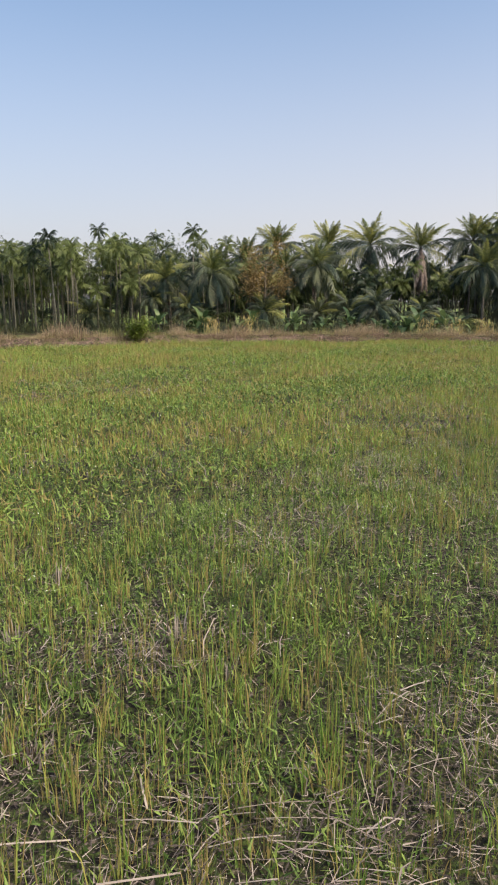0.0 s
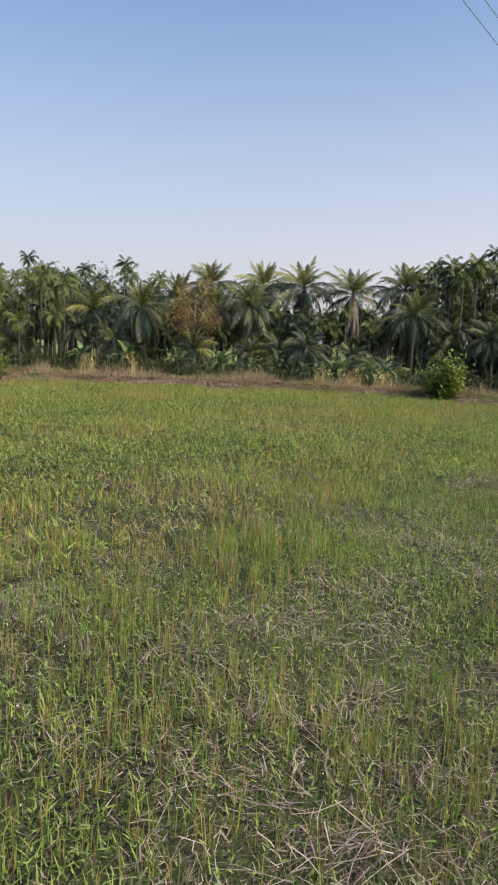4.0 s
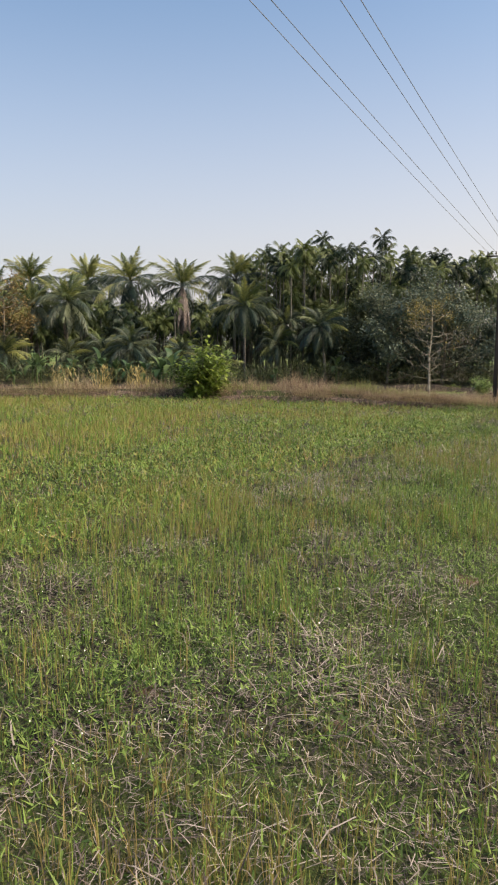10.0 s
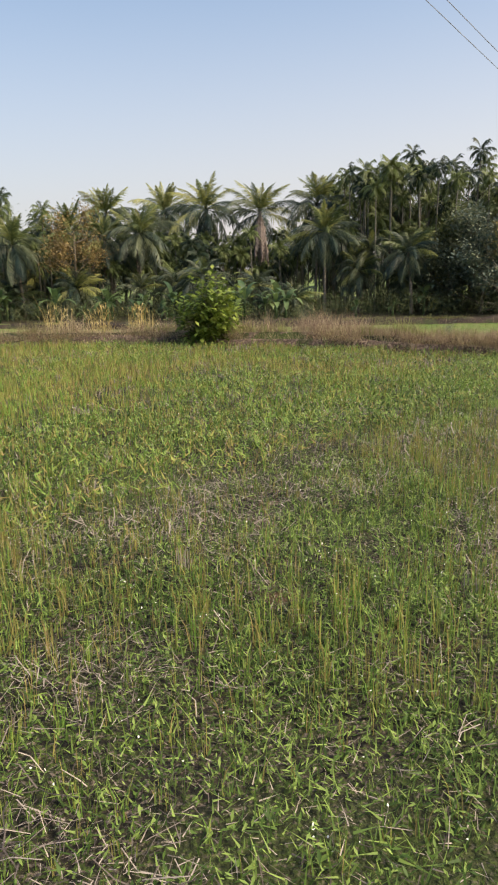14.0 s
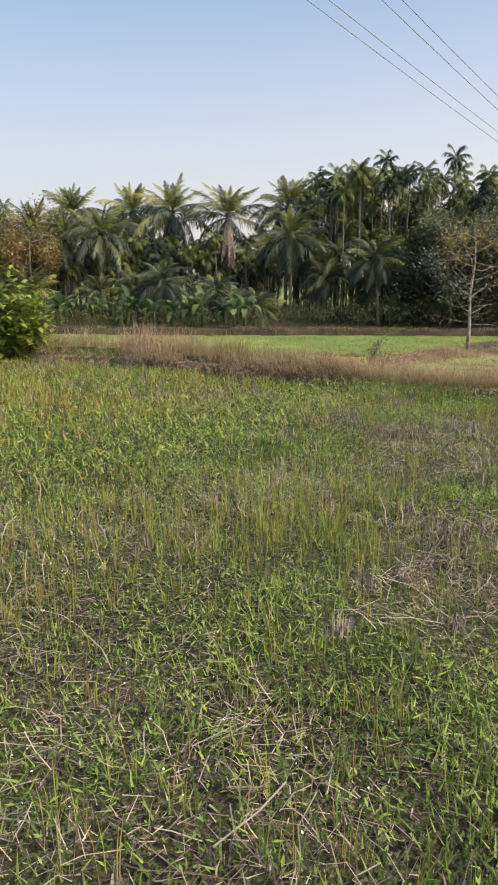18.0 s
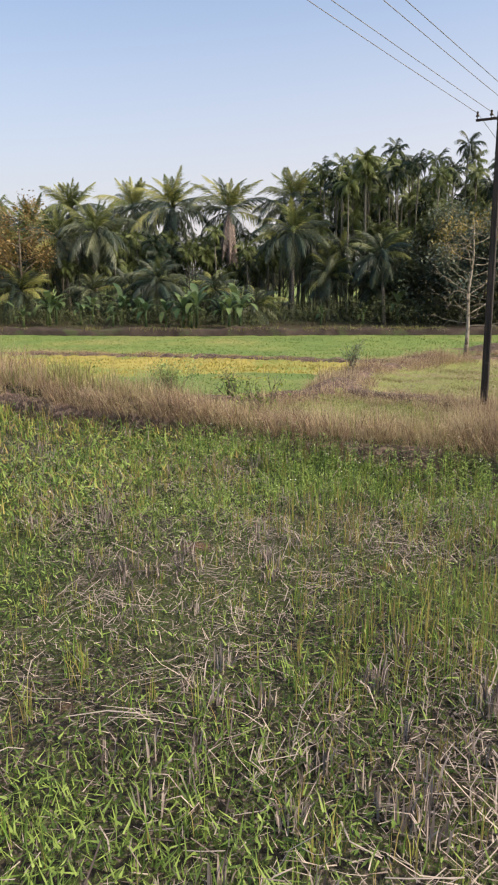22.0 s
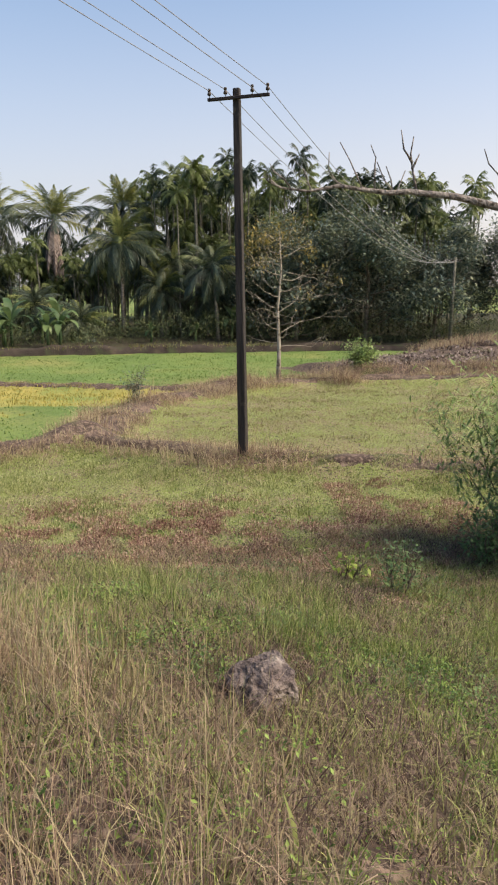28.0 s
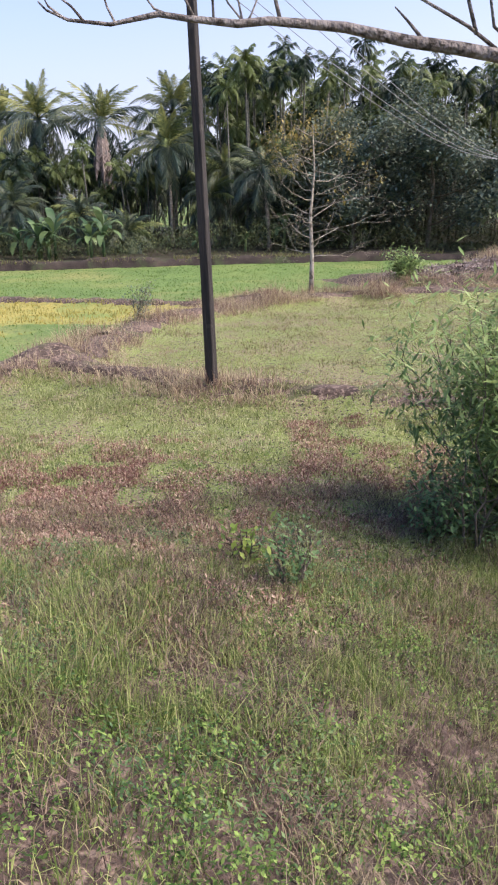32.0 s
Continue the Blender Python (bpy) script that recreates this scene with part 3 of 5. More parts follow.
def trunk_mesh(name, tall, r0, r1, lean, mat, seed, sides=7):
    rng = np.random.RandomState(seed)
    u = np.linspace(0, 1, 9)
    a = rng.uniform(0, 2 * math.pi)
    line = np.stack([lean * u**1.6 * math.cos(a), lean * u**1.6 * math.sin(a), tall * u], 1)
    rad = r1 + (r0 - r1) * (1 - u) ** 1.5
    rad[0] *= 1.35
    return Build().tube(line, rad * rng.uniform(0.94, 1.06, 9), sides).mesh(name, mat, True), line[-1]


def coconut_palm(x, y, top, seed, size=1.0, dead=0, label="tall coconut palm with arching feathery fronds in the grove", young=False):
    """A coconut palm whose highest frond tips reach about top."""
    rng = np.random.RandomState(seed)
    z0 = float(height(x, y, False)) - 0.1
    crown = max(1.2, top - z0 - 2.9 * size)
    t = thing("coconut_palm", pose(x, y, z0), label, "palm tree", "palms of the grove")
    me, head = trunk_mesh("trunk", crown, 0.17, 0.11, rng.uniform(0.2, 1.1), M_TRUNK, seed)
    part("trunk", me, t)
    n = 32
    for k in range(n):
        u = max(0.0, (k + rng.uniform(-0.3, 0.3)) / n)
        az = k * 137.5 + rng.uniform(-16, 16)
        el = 90 - 150 * u ** 1.2 + rng.uniform(-9, 9)
        if dead > 6 and u > 0.5 and math.sin(radians(az)) < -0.3:
            continue
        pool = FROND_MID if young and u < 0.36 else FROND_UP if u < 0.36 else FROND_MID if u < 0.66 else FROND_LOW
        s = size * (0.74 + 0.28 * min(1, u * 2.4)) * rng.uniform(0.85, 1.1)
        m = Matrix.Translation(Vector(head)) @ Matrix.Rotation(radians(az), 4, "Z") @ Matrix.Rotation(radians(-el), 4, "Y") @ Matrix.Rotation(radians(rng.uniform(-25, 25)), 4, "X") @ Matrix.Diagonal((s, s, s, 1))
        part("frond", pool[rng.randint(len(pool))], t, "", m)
    for k in range(dead):
        # a thick skirt hangs on the side that faces the fields
        az = rng.uniform(205, 335) if dead > 6 else rng.uniform(0, 360)
        s = size * rng.uniform(0.8, 1.05)
        m = Matrix.Translation(Vector(head) + Vector((0, -0.7 if dead > 6 else 0, 0.3))) @ Matrix.Rotation(radians(az), 4, "Z") @ Matrix.Rotation(radians(rng.uniform(66, 90)), 4, "Y") @ Matrix.Diagonal((s, s, s, 1))
        part("dead_frond", FROND_DEAD[k % 2], t, "dry brown hanging frond", m)
    return t


COCONUTS = [(-14.7, 84, 6.9), (-8.7, 80, 7.3), (-0.9, 86, 7.8), (-2.3, 97.8, 12), (3.8, 98, 12.2), (8.6, 91.1, 11.7), (14.4, 88.8, 11.2), (20.7, 89, 12), (20.2, 80, 8.1), (-6.4, 97, 9.9), (2.0, 84, 8.4), (9.0, 78, 3.2), (27.4, 75, 5.3), (24, 81, 5.6), (39.7, 85, 8.2), (40.3, 80, 7.9), (33, 90, 8.5), (-20, 88, 6.5)]
for k, (x, y, top) in enumerate(COCONUTS):
    size = 0.8 if top < 6 else 1.05 if top < 9 else 1.25
    if k == 6:
        coconut_palm(x, y, top, 100 + k, 1.3, 22, "coconut palm with a skirt of dead brown fronds")
    else:
        coconut_palm(x, y, top, 100 + k, size, k % 4, young=top < 6)
rng = np.random.RandomState(5)
for k in range(34):
    x, y = rng.uniform(-42, 56), rng.uniform(94, 116)
    coconut_palm(x, y, rng.uniform(3.5, 8.5), 200 + k, rng.uniform(1.0, 1.2))
for k in range(16):
    x = -30 + 4.4 * k + rng.uniform(-1.5, 1.5)
    coconut_palm(x, 75 + rng.uniform(0, 7) + 0.15 * max(0, -x), rng.uniform(0.4, 3.4), 260 + k, rng.uniform(0.6, 0.85), 0, "young coconut palm with arching fronds low in the grove", True)


def areca_crown(name, seed):
    """A small tuft of arching feather leaves with a green shaft below."""
    rng = np.random.RandomState(seed)
    b = Build()
    b.tube([(0, 0, -1.0), (0, 0, -0.4), (0, 0, 0.1)], [0.075, 0.10, 0.05], 6)
    for k in range(14):
        az, el = k * 2.4 + rng.uniform(-0.25, 0.25), radians(86 - 8.5 * k + rng.uniform(-8, 8))
        L = rng.uniform(1.15, 1.65)
        u = np.linspace(0, 1, 7)
        ang = el - u**1.3 * rng.uniform(0.8, 1.5) * (1 + 0.03 * k)
        line = [np.zeros(3)]
        for a in (ang[1:] + ang[:-1]) / 2:
            line.append(line[-1] + L / 6 * np.array([math.cos(az) * math.cos(a), math.sin(az) * math.cos(a), math.sin(a)]))
        line = np.array(line)
        s = np.linspace(0.18, 1, 17)
        at = np.stack([np.interp(s, u, line[:, c]) for c in range(3)], 1)
        aa = np.interp(s, u, ang)
        for sg in (-1, 1):
            d = np.stack([np.cos(az) * np.cos(aa) * 0.45 - sg * math.sin(az) * 0.6, np.sin(az) * np.cos(aa) * 0.45 + sg * math.cos(az) * 0.6, np.sin(aa) * 0.4 - 0.25 + rng.uniform(-0.3, 0.2, 17)], 1)
            tip = at + d * (0.55 * rng.uniform(0.7, 1.25, 17))[:, None] - [0, 0, 0.17]
            w = np.stack([np.cos(az) * np.cos(aa), np.sin(az) * np.cos(aa), np.sin(aa)], 1) * 0.062
            kk = np.arange(17)[:, None] * 4
            b.add(np.stack([at - w * 0.6, at + w * 0.6, tip + w * 0.3, tip - w * 0.3], 1), kk + [0, 1, 2, 3])
    return b


CROWN_SHAPES = [areca_crown("crown", 40 + k) for k in range(5)]
ARECA_CROWNS = [c.mesh("crown", M_ARECA) for c in CROWN_SHAPES]
ARECA_TRUNKS = [trunk_mesh("trunk", 10.0, 0.085, 0.06, 0.2 + 0.12 * k, M_ARTRUNK, 60 + k, 6) for k in range(4)]


def areca_palm(x, y, top, k, size=1.0):
    z0 = float(height(x, y, False)) - 0.1
    tall = max(2.0, top - z0 - 1.3 * size)
    t = thing("areca_palm", pose(x, y, z0), "slender areca palm with a pale ringed trunk", "palm tree", "palms of the grove")
    me, head = ARECA_TRUNKS[k % 4]
    part("trunk", me, t, "", Matrix.Diagonal((1, 1, tall / 10, 1)))
    part("crown", ARECA_CROWNS[k % 5], t, "", Matrix.Translation((head[0], head[1], tall + 0.9 * size - 0.5)) @ Matrix.Rotation(k * 1.3, 4, "Z") @ Matrix.Diagonal((size, size, size, 1)))


ARECAS = [(25.2, 85, 12), (27.4, 84, 11), (30.1, 87, 13.7), (32.1, 86, 12.1), (34.1, 85, 12.4), (36.6, 85, 13.8), (37.4, 86, 12.6), (39.9, 83, 11.8), (41.7, 82, 11.3), (43.3, 80, 10.1), (45.9, 80, 9.6), (-36.4, 94, 8.7), (-34.4, 97, 9), (-31.2, 98, 9.4), (-27.7, 99, 11.4), (-24.1, 96, 9.6), (-18, 92, 9.6), (-13.3, 92, 10.6), (-36.8, 90, 6.9), (-21.9, 98, 9.2)]
for k, (x, y, top) in enumerate(ARECAS):
    areca_palm(x, y, top, k, 1.0)
thicket, poles = Build(), Build()
for k in range(600):
    if k % 5 < 2:
        x, y, top = rng.uniform(-50, -8), rng.uniform(80, 108), rng.uniform(3.0, 9.2)
    elif k % 5 < 4:
        x, y, top = rng.uniform(22, 54), rng.uniform(79, 95), rng.uniform(6.0, 12.2)
    else:
        x, y, top = rng.uniform(-8, 24), rng.uniform(83, 100), rng.uniform(2.5, 6.5)
    size = rng.uniform(0.8, 1.1)
    if k < 270:
        areca_palm(x, y, top, k, size)
    else:
        z0 = float(height(x, y, False))
        shape = CROWN_SHAPES[k % 5]
        v = np.concatenate(shape.v) * size + [x, y, top - 1.2 * size]
        thicket.add(v, np.concatenate(shape.q), np.concatenate(shape.t))
        poles.tube([(x, y, z0), (x + 0.1, y, (z0 + top) / 2), (x, y, top - 2.0 * size)], [0.08, 0.07, 0.06], 5)
stuff("areca_thicket", thicket, M_ARECA, "crowd of further slender areca palms in the grove", "palm trees")
stuff("areca_trunks", poles, M_ARTRUNK, "grey trunks of the further areca palms", "palm trunks")

# ---- broad-leaved trees ----


def limbs(b, start, way, length, radius, depth, rng, ends, spread=0.6, up=0.15, sides=6, gather=1):
    """Grows a limb and its forks into the mesh b; gathers places for leaves in ends."""
    p, d = np.array(start, float), np.array(way, float)
    line, n = [p.copy()], 4
    for k in range(n):
        d = d + rng.randn(3) * 0.16 + [0, 0, up * 0.4]
        d /= np.linalg.norm(d)
        p = p + d * length / n
        line.append(p.copy())
        if depth <= gather:
            ends.append((p.copy(), d.copy()))
    b.tube(line, np.linspace(radius, radius * 0.55, n + 1), sides)
    if depth > 0:
        for k in range(rng.randint(2, 4)):
            a = rng.randn(3)
            a -= d * (a @ d)
            a /= np.linalg.norm(a)
            w = d + a * spread * rng.uniform(0.7, 1.5) + [0, 0, up]
            i = rng.randint(2, n + 1)
            limbs(b, line[i], w / np.linalg.norm(w), length * rng.uniform(0.55, 0.8), radius * 0.5, depth - 1, rng, ends, spread, up, max(3, sides - 1), gather)


def broad_tree(name, x, y, tall, wide, seed, leaf_mat, label, count=5000, leaf=0.28, bark=M_BARK, z=None, trunk_r=0.16, clear=0.25, category="tree"):
    """A trunk with limbs and a crown of leaves in uneven clumps."""
    rng = np.random.RandomState(seed)
    z0 = float(height(x, y, False)) - 0.08 if z is None else z
    t = thing(name, pose(x, y, z0), label, category)
    b, ends = Build(), []
    line = [(0, 0, 0), (rng.uniform(-0.1, 0.1), rng.uniform(-0.1, 0.1), tall * clear), (rng.uniform(-0.3, 0.3), rng.uniform(-0.3, 0.3), tall * 0.6), (rng.uniform(-0.4, 0.4), rng.uniform(-0.4, 0.4), tall * 0.85)]
    b.tube(line, [trunk_r * 1.25, trunk_r, trunk_r * 0.6, trunk_r * 0.25], 8)
    for k in range(11):
        h = tall * (clear + (0.86 - clear) * k / 10)
        a = k * 2.4 + rng.uniform(-0.4, 0.4)
        base = np.array([np.interp(h, [c[2] for c in line], [c[i] for c in line]) for i in range(3)])
        base[2] = h
        limbs(b, base, (math.cos(a) * 0.9, math.sin(a) * 0.9, 0.35), wide * (0.62 - 0.2 * k / 10) * rng.uniform(0.7, 1.1), trunk_r * 0.4, 2, rng, ends, sides=4)
    part("trunk", b.mesh("trunk", bark, True), t)
    e = np.array([p for p, _ in ends])
    c = e[rng.randint(len(e), size=count)] + rng.randn(count, 3) * leaf * 1.5
    lv = Build()
    lv.leaves(c, leaf * rng.uniform(0.6, 1.3, count), leaf * 0.5 * rng.uniform(0.7, 1.2, count), rng.uniform(0, 6.28, count), rng.uniform(-0.9, 0.4, count))
    part("crown", lv.mesh("crown", leaf_mat), t)
    return t


broad_tree("withered_tree", -3.6, 79.3, 9.6, 4.0, 301, M_LEAFBROWN, "slim tree with withered brown leaves before the palms", 3600, 0.32)
for k, (x, y, tall, wide) in enumerate([(33.5, 74, 7.4, 6), (39, 73, 7.8, 6), (45, 73, 7.6, 6.5), (30.5, 80, 7.2, 5), (51, 71, 8, 6.5), (36.5, 79, 8.0, 6)]):
    broad_tree("broadleaf_tree", x, y, tall, wide, 310 + k, M_LEAFMID if k == 3 else M_LEAFDARK, "dense dark green broadleaf tree at the grove's edge", 15000, 0.36, clear=0.05)
for k in range(24):
    x = -54 + 5 * k
    if -10 < x < 24 and k % 2:
        continue
    broad_tree("broadleaf_tree", x, 103 + (k * 7) % 12, (9.5 if x < -10 or x > 22 else 5.5) + (k * 3) % 4 * 0.5, 6.5, 330 + k, M_LEAFDARK, "dark broadleaf tree deep in the grove", 2200, 0.6, clear=0.12)

# ---- pole and wires ----
POLE = (20.37, 31.2)
pz = float(height(*POLE, False)) - 0.25
pole = thing("utility_pole", pose(POLE[0], POLE[1], pz, 0, -0.9, 0), "dark tarred utility pole with an iron crossarm", "utility pole")
bm = bmesh.new()
bmesh.ops.create_cone(bm, cap_ends=True, segments=4, radius1=0.11, radius2=0.08, depth=4.86 - pz)
bmesh.ops.rotate(bm, verts=bm.verts, cent=(0, 0, 0), matrix=Matrix.Rotation(radians(45 - 30), 3, "Z"))
bmesh.ops.translate(bm, verts=bm.verts, vec=(0, 0, (4.86 - pz) / 2))
bmesh.ops.bevel(bm, geom=[e for e in bm.edges], offset=0.016, segments=2, affect="EDGES", profile=0.5)
me = bpy.data.meshes.new("shaft")
bm.to_mesh(me)
bm.free()
me.materials.append(M_POLE)
part("shaft", me, pole)
ARM = np.array([0.87, -0.49, 0.0])
TOP = 4.70 - pz


def bar(a, b, w, h, mat, name):
    """A straight bar of w by h from a to b."""
    bm = bmesh.new()
    bmesh.ops.create_cube(bm, size=1)
    d = Vector(b) - Vector(a)
    bmesh.ops.scale(bm, verts=bm.verts, vec=(d.length, w, h))
    bmesh.ops.bevel(bm, geom=bm.edges[:], offset=min(w, h) * 0.15, segments=1, affect="EDGES")
    bmesh.ops.transform(bm, matrix=Matrix.Translation((Vector(a) + Vector(b)) / 2) @ d.to_track_quat("X", "Z").to_matrix().to_4x4(), verts=bm.verts)
    me = bpy.data.meshes.new(name)
    bm.to_mesh(me)
    bm.free()
    me.materials.append(mat)
    return me


c0 = np.array([0, -0.11, TOP])
part("crossarm", bar(c0 - ARM * 0.53, c0 + ARM * 0.53, 0.05, 0.05, M_IRON, "crossarm"), pole, "straight iron crossarm")
pins = [-0.5, -0.22, 0.24, 0.5]
INSUL = Build()
INSUL.tube([(0, 0, -0.02), (0, 0, 0.07)], [0.009, 0.009], 6)
INSUL.tube([(0, 0, 0.05), (0, 0, 0.07), (0, 0, 0.10), (0, 0, 0.105), (0, 0, 0.135), (0, 0, 0.14), (0, 0, 0.17), (0, 0, 0.18)], [0.03, 0.042, 0.036, 0.026, 0.026, 0.036, 0.03, 0.012], 10)
INSUL = INSUL.mesh("insulator", M_PORCELAIN, True)
for u in pins:
    part("insulator", INSUL, pole, "brown porcelain pin insulator", Matrix.Translation(Vector(c0 + ARM * u + [0, 0, 0.02])) @ Matrix.Diagonal((0.8, 0.8, 0.85, 1)))
WA = radians(39.9)
FAR_POLE = (43.3, 67.1)
fz = float(height(*FAR_POLE, False)) - 0.2
far_pole = thing("utility_pole", pose(FAR_POLE[0], FAR_POLE[1], fz, 0, 0.5, 0), "slim grey utility pole before the dark trees", "utility pole")
part("shaft", Build().tube([(0, 0, 0), (0, 0, 3.2), (0, 0, 3.6 - fz)], [0.14, 0.12, 0.1], 8).mesh("shaft", M_ARTRUNK, True), far_pole)
part("crossarm", bar((-0.55, 0, 3.42 - fz), (0.55, 0, 3.42 - fz), 0.06, 0.06, M_IRON, "crossarm"), far_pole, "short iron crossarm")
for i, u in enumerate(pins):
    s = np.array([POLE[0] - 0.1, POLE[1], pz]) + c0 + ARM * u + [0, 0, 0.13]
    end = np.array([FAR_POLE[0] + u, FAR_POLE[1], 3.48])
    wa = WA - (radians(1.35) if u > 0 else 0)
    line = [s + np.array([-math.sin(wa) * q, -math.cos(wa) * q, 0.068 * q + 0.0007 * q * q]) for q in np.linspace(60, 0, 31)]
    line += [s + (end - s) * v - np.array([0, 0, 4.6 * v * (1 - v)]) for v in np.linspace(0.04, 1, 24)]
    w = new("overhead_wire", Build().tube(line, [0.006] * 31 + list(np.linspace(0.006, 0.014, 24)), 5).mesh("overhead_wire", M_WIRE, True))
    tagged(w, "thin grey overhead wire carried by the pole's insulator", "power line", "overhead wires")

# ---- bare tree in the lower field ----


def bare_tree(x, y, tall, seed):
    rng = np.random.RandomState(seed)
    t = thing("bare_tree", pose(x, y, float(height(x, y, False)) - 0.05), "leafless pale-barked tree with a few withered leaves on top", "tree")
    b, ends = Build(), []
    line = np.array([(0, 0, 0), (0.03, 0, tall * 0.25), (-0.05, 0, tall * 0.5), (0.08, 0, tall * 0.75), (0.0, 0, tall)])
    b.tube(line, [0.11, 0.075, 0.055, 0.035, 0.012], 8)
    part("trunk", b.mesh("trunk", M_BARE, True), t)
    for k in range(26):
        h = tall * (0.26 + 0.68 * k / 25)
        a = k * 2.4 + rng.uniform(-0.3, 0.3)
        br = Build()
        e = []
        L = (1.95 - 1.4 * abs(k / 25 - 0.3)) * rng.uniform(0.75, 1.1) * tall / 6
        limbs(br, (np.interp(h, line[:, 2], line[:, 0]), 0, h), (math.cos(a), math.sin(a), 0.12), L, 0.018, 3, rng, e, 0.7, 0.1, 4)
        part("branch", br.mesh("branch", M_BARE, True), t)
        if k > 13:
            ends += e
    e = np.array([p for p, _ in ends])
    c = e[rng.randint(len(e), size=1100)] + rng.randn(1100, 3) * 0.12
    lv = Build().leaves(c, rng.uniform(0.08, 0.2, 1100), rng.uniform(0.04, 0.09, 1100), rng.uniform(0, 6.28, 1100), rng.uniform(-1.2, 0.2, 1100))
    part("foliage", lv.mesh("leaves", M_YELLOWED), t, "sparse withered yellow-brown leaves")


bare_tree(25.0, 46.6, 6.0, 71)

# ---- leafless tree beside the bund, one long branch over the slope ----
TREE = (23.9, 23.4)
tz = float(height(*TREE, False)) - 0.1
lt = thing("leafless_tree", pose(0, 0, 0), "leafless weathered tree with a long low branch", "tree")
b = Build()
b.tube([(TREE[0], TREE[1], tz), (TREE[0] - 0.05, TREE[1], tz + 1.2), (TREE[0] + 0.1, TREE[1], tz + 3.2), (TREE[0] + 0.4, TREE[1] - 0.2, tz + 5.5), (TREE[0] + 0.5, TREE[1] - 0.1, tz + 7)], [0.2, 0.16, 0.13, 0.08, 0.02], 10)
part("trunk", b.mesh("trunk", M_BRANCH, True), lt)
LIMB = np.array([(23.85, 23.45, 1.55), (23.3, 23.9, 1.95), (22.6, 24.4, 2.18), (21.75, 24.6, 2.30), (21.5, 24.6, 2.34), (21.2, 24.6, 2.375), (20.83, 24.6, 2.445), (20.4, 24.6, 2.475), (20.23, 24.6, 2.46), (19.95, 24.6, 2.485), (19.8, 24.6, 2.505), (19.54, 24.6, 2.455), (19.32, 24.6, 2.475), (19.21, 24.6, 2.52), (19.17, 24.6, 2.56)])
b = Build().tube(LIMB, [0.07, 0.056, 0.046, 0.039, 0.037, 0.034, 0.029, 0.023, 0.022, 0.017, 0.016, 0.011, 0.009, 0.006, 0.004], 9)
limb = part("branch", b.mesh("branch", M_BRANCH, True), lt, "long grey branch reaching over the slope")
# twigs: root (x, z), then bends from it
TWIGS = [((19.57, 2.455), [(-0.04, 0.08), (-0.065, 0.17)]), ((19.86, 2.5), [(-0.08, 0.03), (-0.15, 0.12), (-0.14, 0.26)]), ((20.0, 2.48), [(-0.07, 0.13), (-0.11, 0.22), (-0.19, 0.36)]), ((20.1, 2.47), [(-0.005, 0.2), (0.01, 0.26), (-0.03, 0.36)]), ((20.27, 2.46), [(-0.09, 0.1), (-0.15, 0.24)]), ((20.28, 2.46), [(0.03, 0.05), (0.09, 0.18)]), ((20.26, 2.46), [(-0.02, 0.1), (-0.06, 0.21)]), ((20.47, 2.47), [(-0.04, 0.15), (-0.06, 0.3), (-0.03, 0.44)]), ((20.42, 2.65), [(0.06, 0.12)]), ((20.42, 2.7), [(-0.08, 0.1), (-0.1, 0.25)]), ((21.3, 2.37), [(-0.1, 0.1), (-0.18, 0.18)]), ((21.75, 2.32), [(-0.2, 0.13), (-0.5, 0.28), (-0.62, 0.4), (-0.66, 0.52)]), ((21.6, 2.41), [(-0.08, 0.22), (-0.03, 0.4), (-0.06, 0.6)]), ((21.9, 2.3), [(-0.2, 0.15), (-0.25, 0.4), (-0.3, 0.6)]), ((19.4, 2.47), [(-0.06, 0.07), (-0.14, 0.13), (-0.17, 0.19)]), ((19.3, 2.48), [(-0.08, 0.06), (-0.1, 0.1)])]
for root, bends in TWIGS:
    line = [(root[0], 24.6, root[1])] + [(root[0] + bx, 24.6 + 0.02 * i, root[1] + bz) for i, (bx, bz) in enumerate(bends)]
    part("twig", Build().tube(line, np.linspace(0.013 if root[0] > 20.4 else 0.008, 0.004, len(line)), 5).mesh("twig", M_BRANCH, True), limb)
for k in range(6):
    br, e = Build(), []
    limbs(br, (TREE[0] + 0.25, TREE[1] - 0.1, tz + 3.5 + 0.5 * k), (math.cos(k * 2.1) * 0.8, math.sin(k * 2.1) * 0.8, 0.5), 1.8, 0.05, 2, np.random.RandomState(80 + k), e, sides=4)
    part("branch", br.mesh("branch", M_BRANCH, True), lt)

# ---- marker stone ----
bm = bmesh.new()
bmesh.ops.create_icosphere(bm, subdivisions=5, radius=1)
for v in bm.verts:
    c = v.co.copy()
    p = Vector((math.copysign(abs(c.x) ** 0.68, c.x) * 0.17, math.copysign(abs(c.y) ** 0.68, c.y) * 0.15, math.copysign(abs(c.z) ** 0.5, c.z) * 0.21))
    if c.z > 0:
        p.x = p.x * (1 - 0.12 * c.z) + 0.035 * c.z
    v.co = p + c * 0.03 * noise.noise(c * 2.0) + c * 0.012 * noise.noise(c * 5) + c * 0.004 * noise.noise(c * 14)
me = bpy.data.meshes.new("marker_stone")
bm.to_mesh(me)
bm.free()
me.materials.append(M_STONE)
stone = new("marker_stone", me)
stone.matrix_basis = pose(18.51, 21.83, float(height(18.51, 21.83, False)) + 0.03, 6, -5, 20) @ Matrix.Diagonal((0.98, 0.98, 0.98, 1))
tagged(stone, "rough weathered laterite marker stone in the grass", "stone")

# ---- shrubs and bananas ----


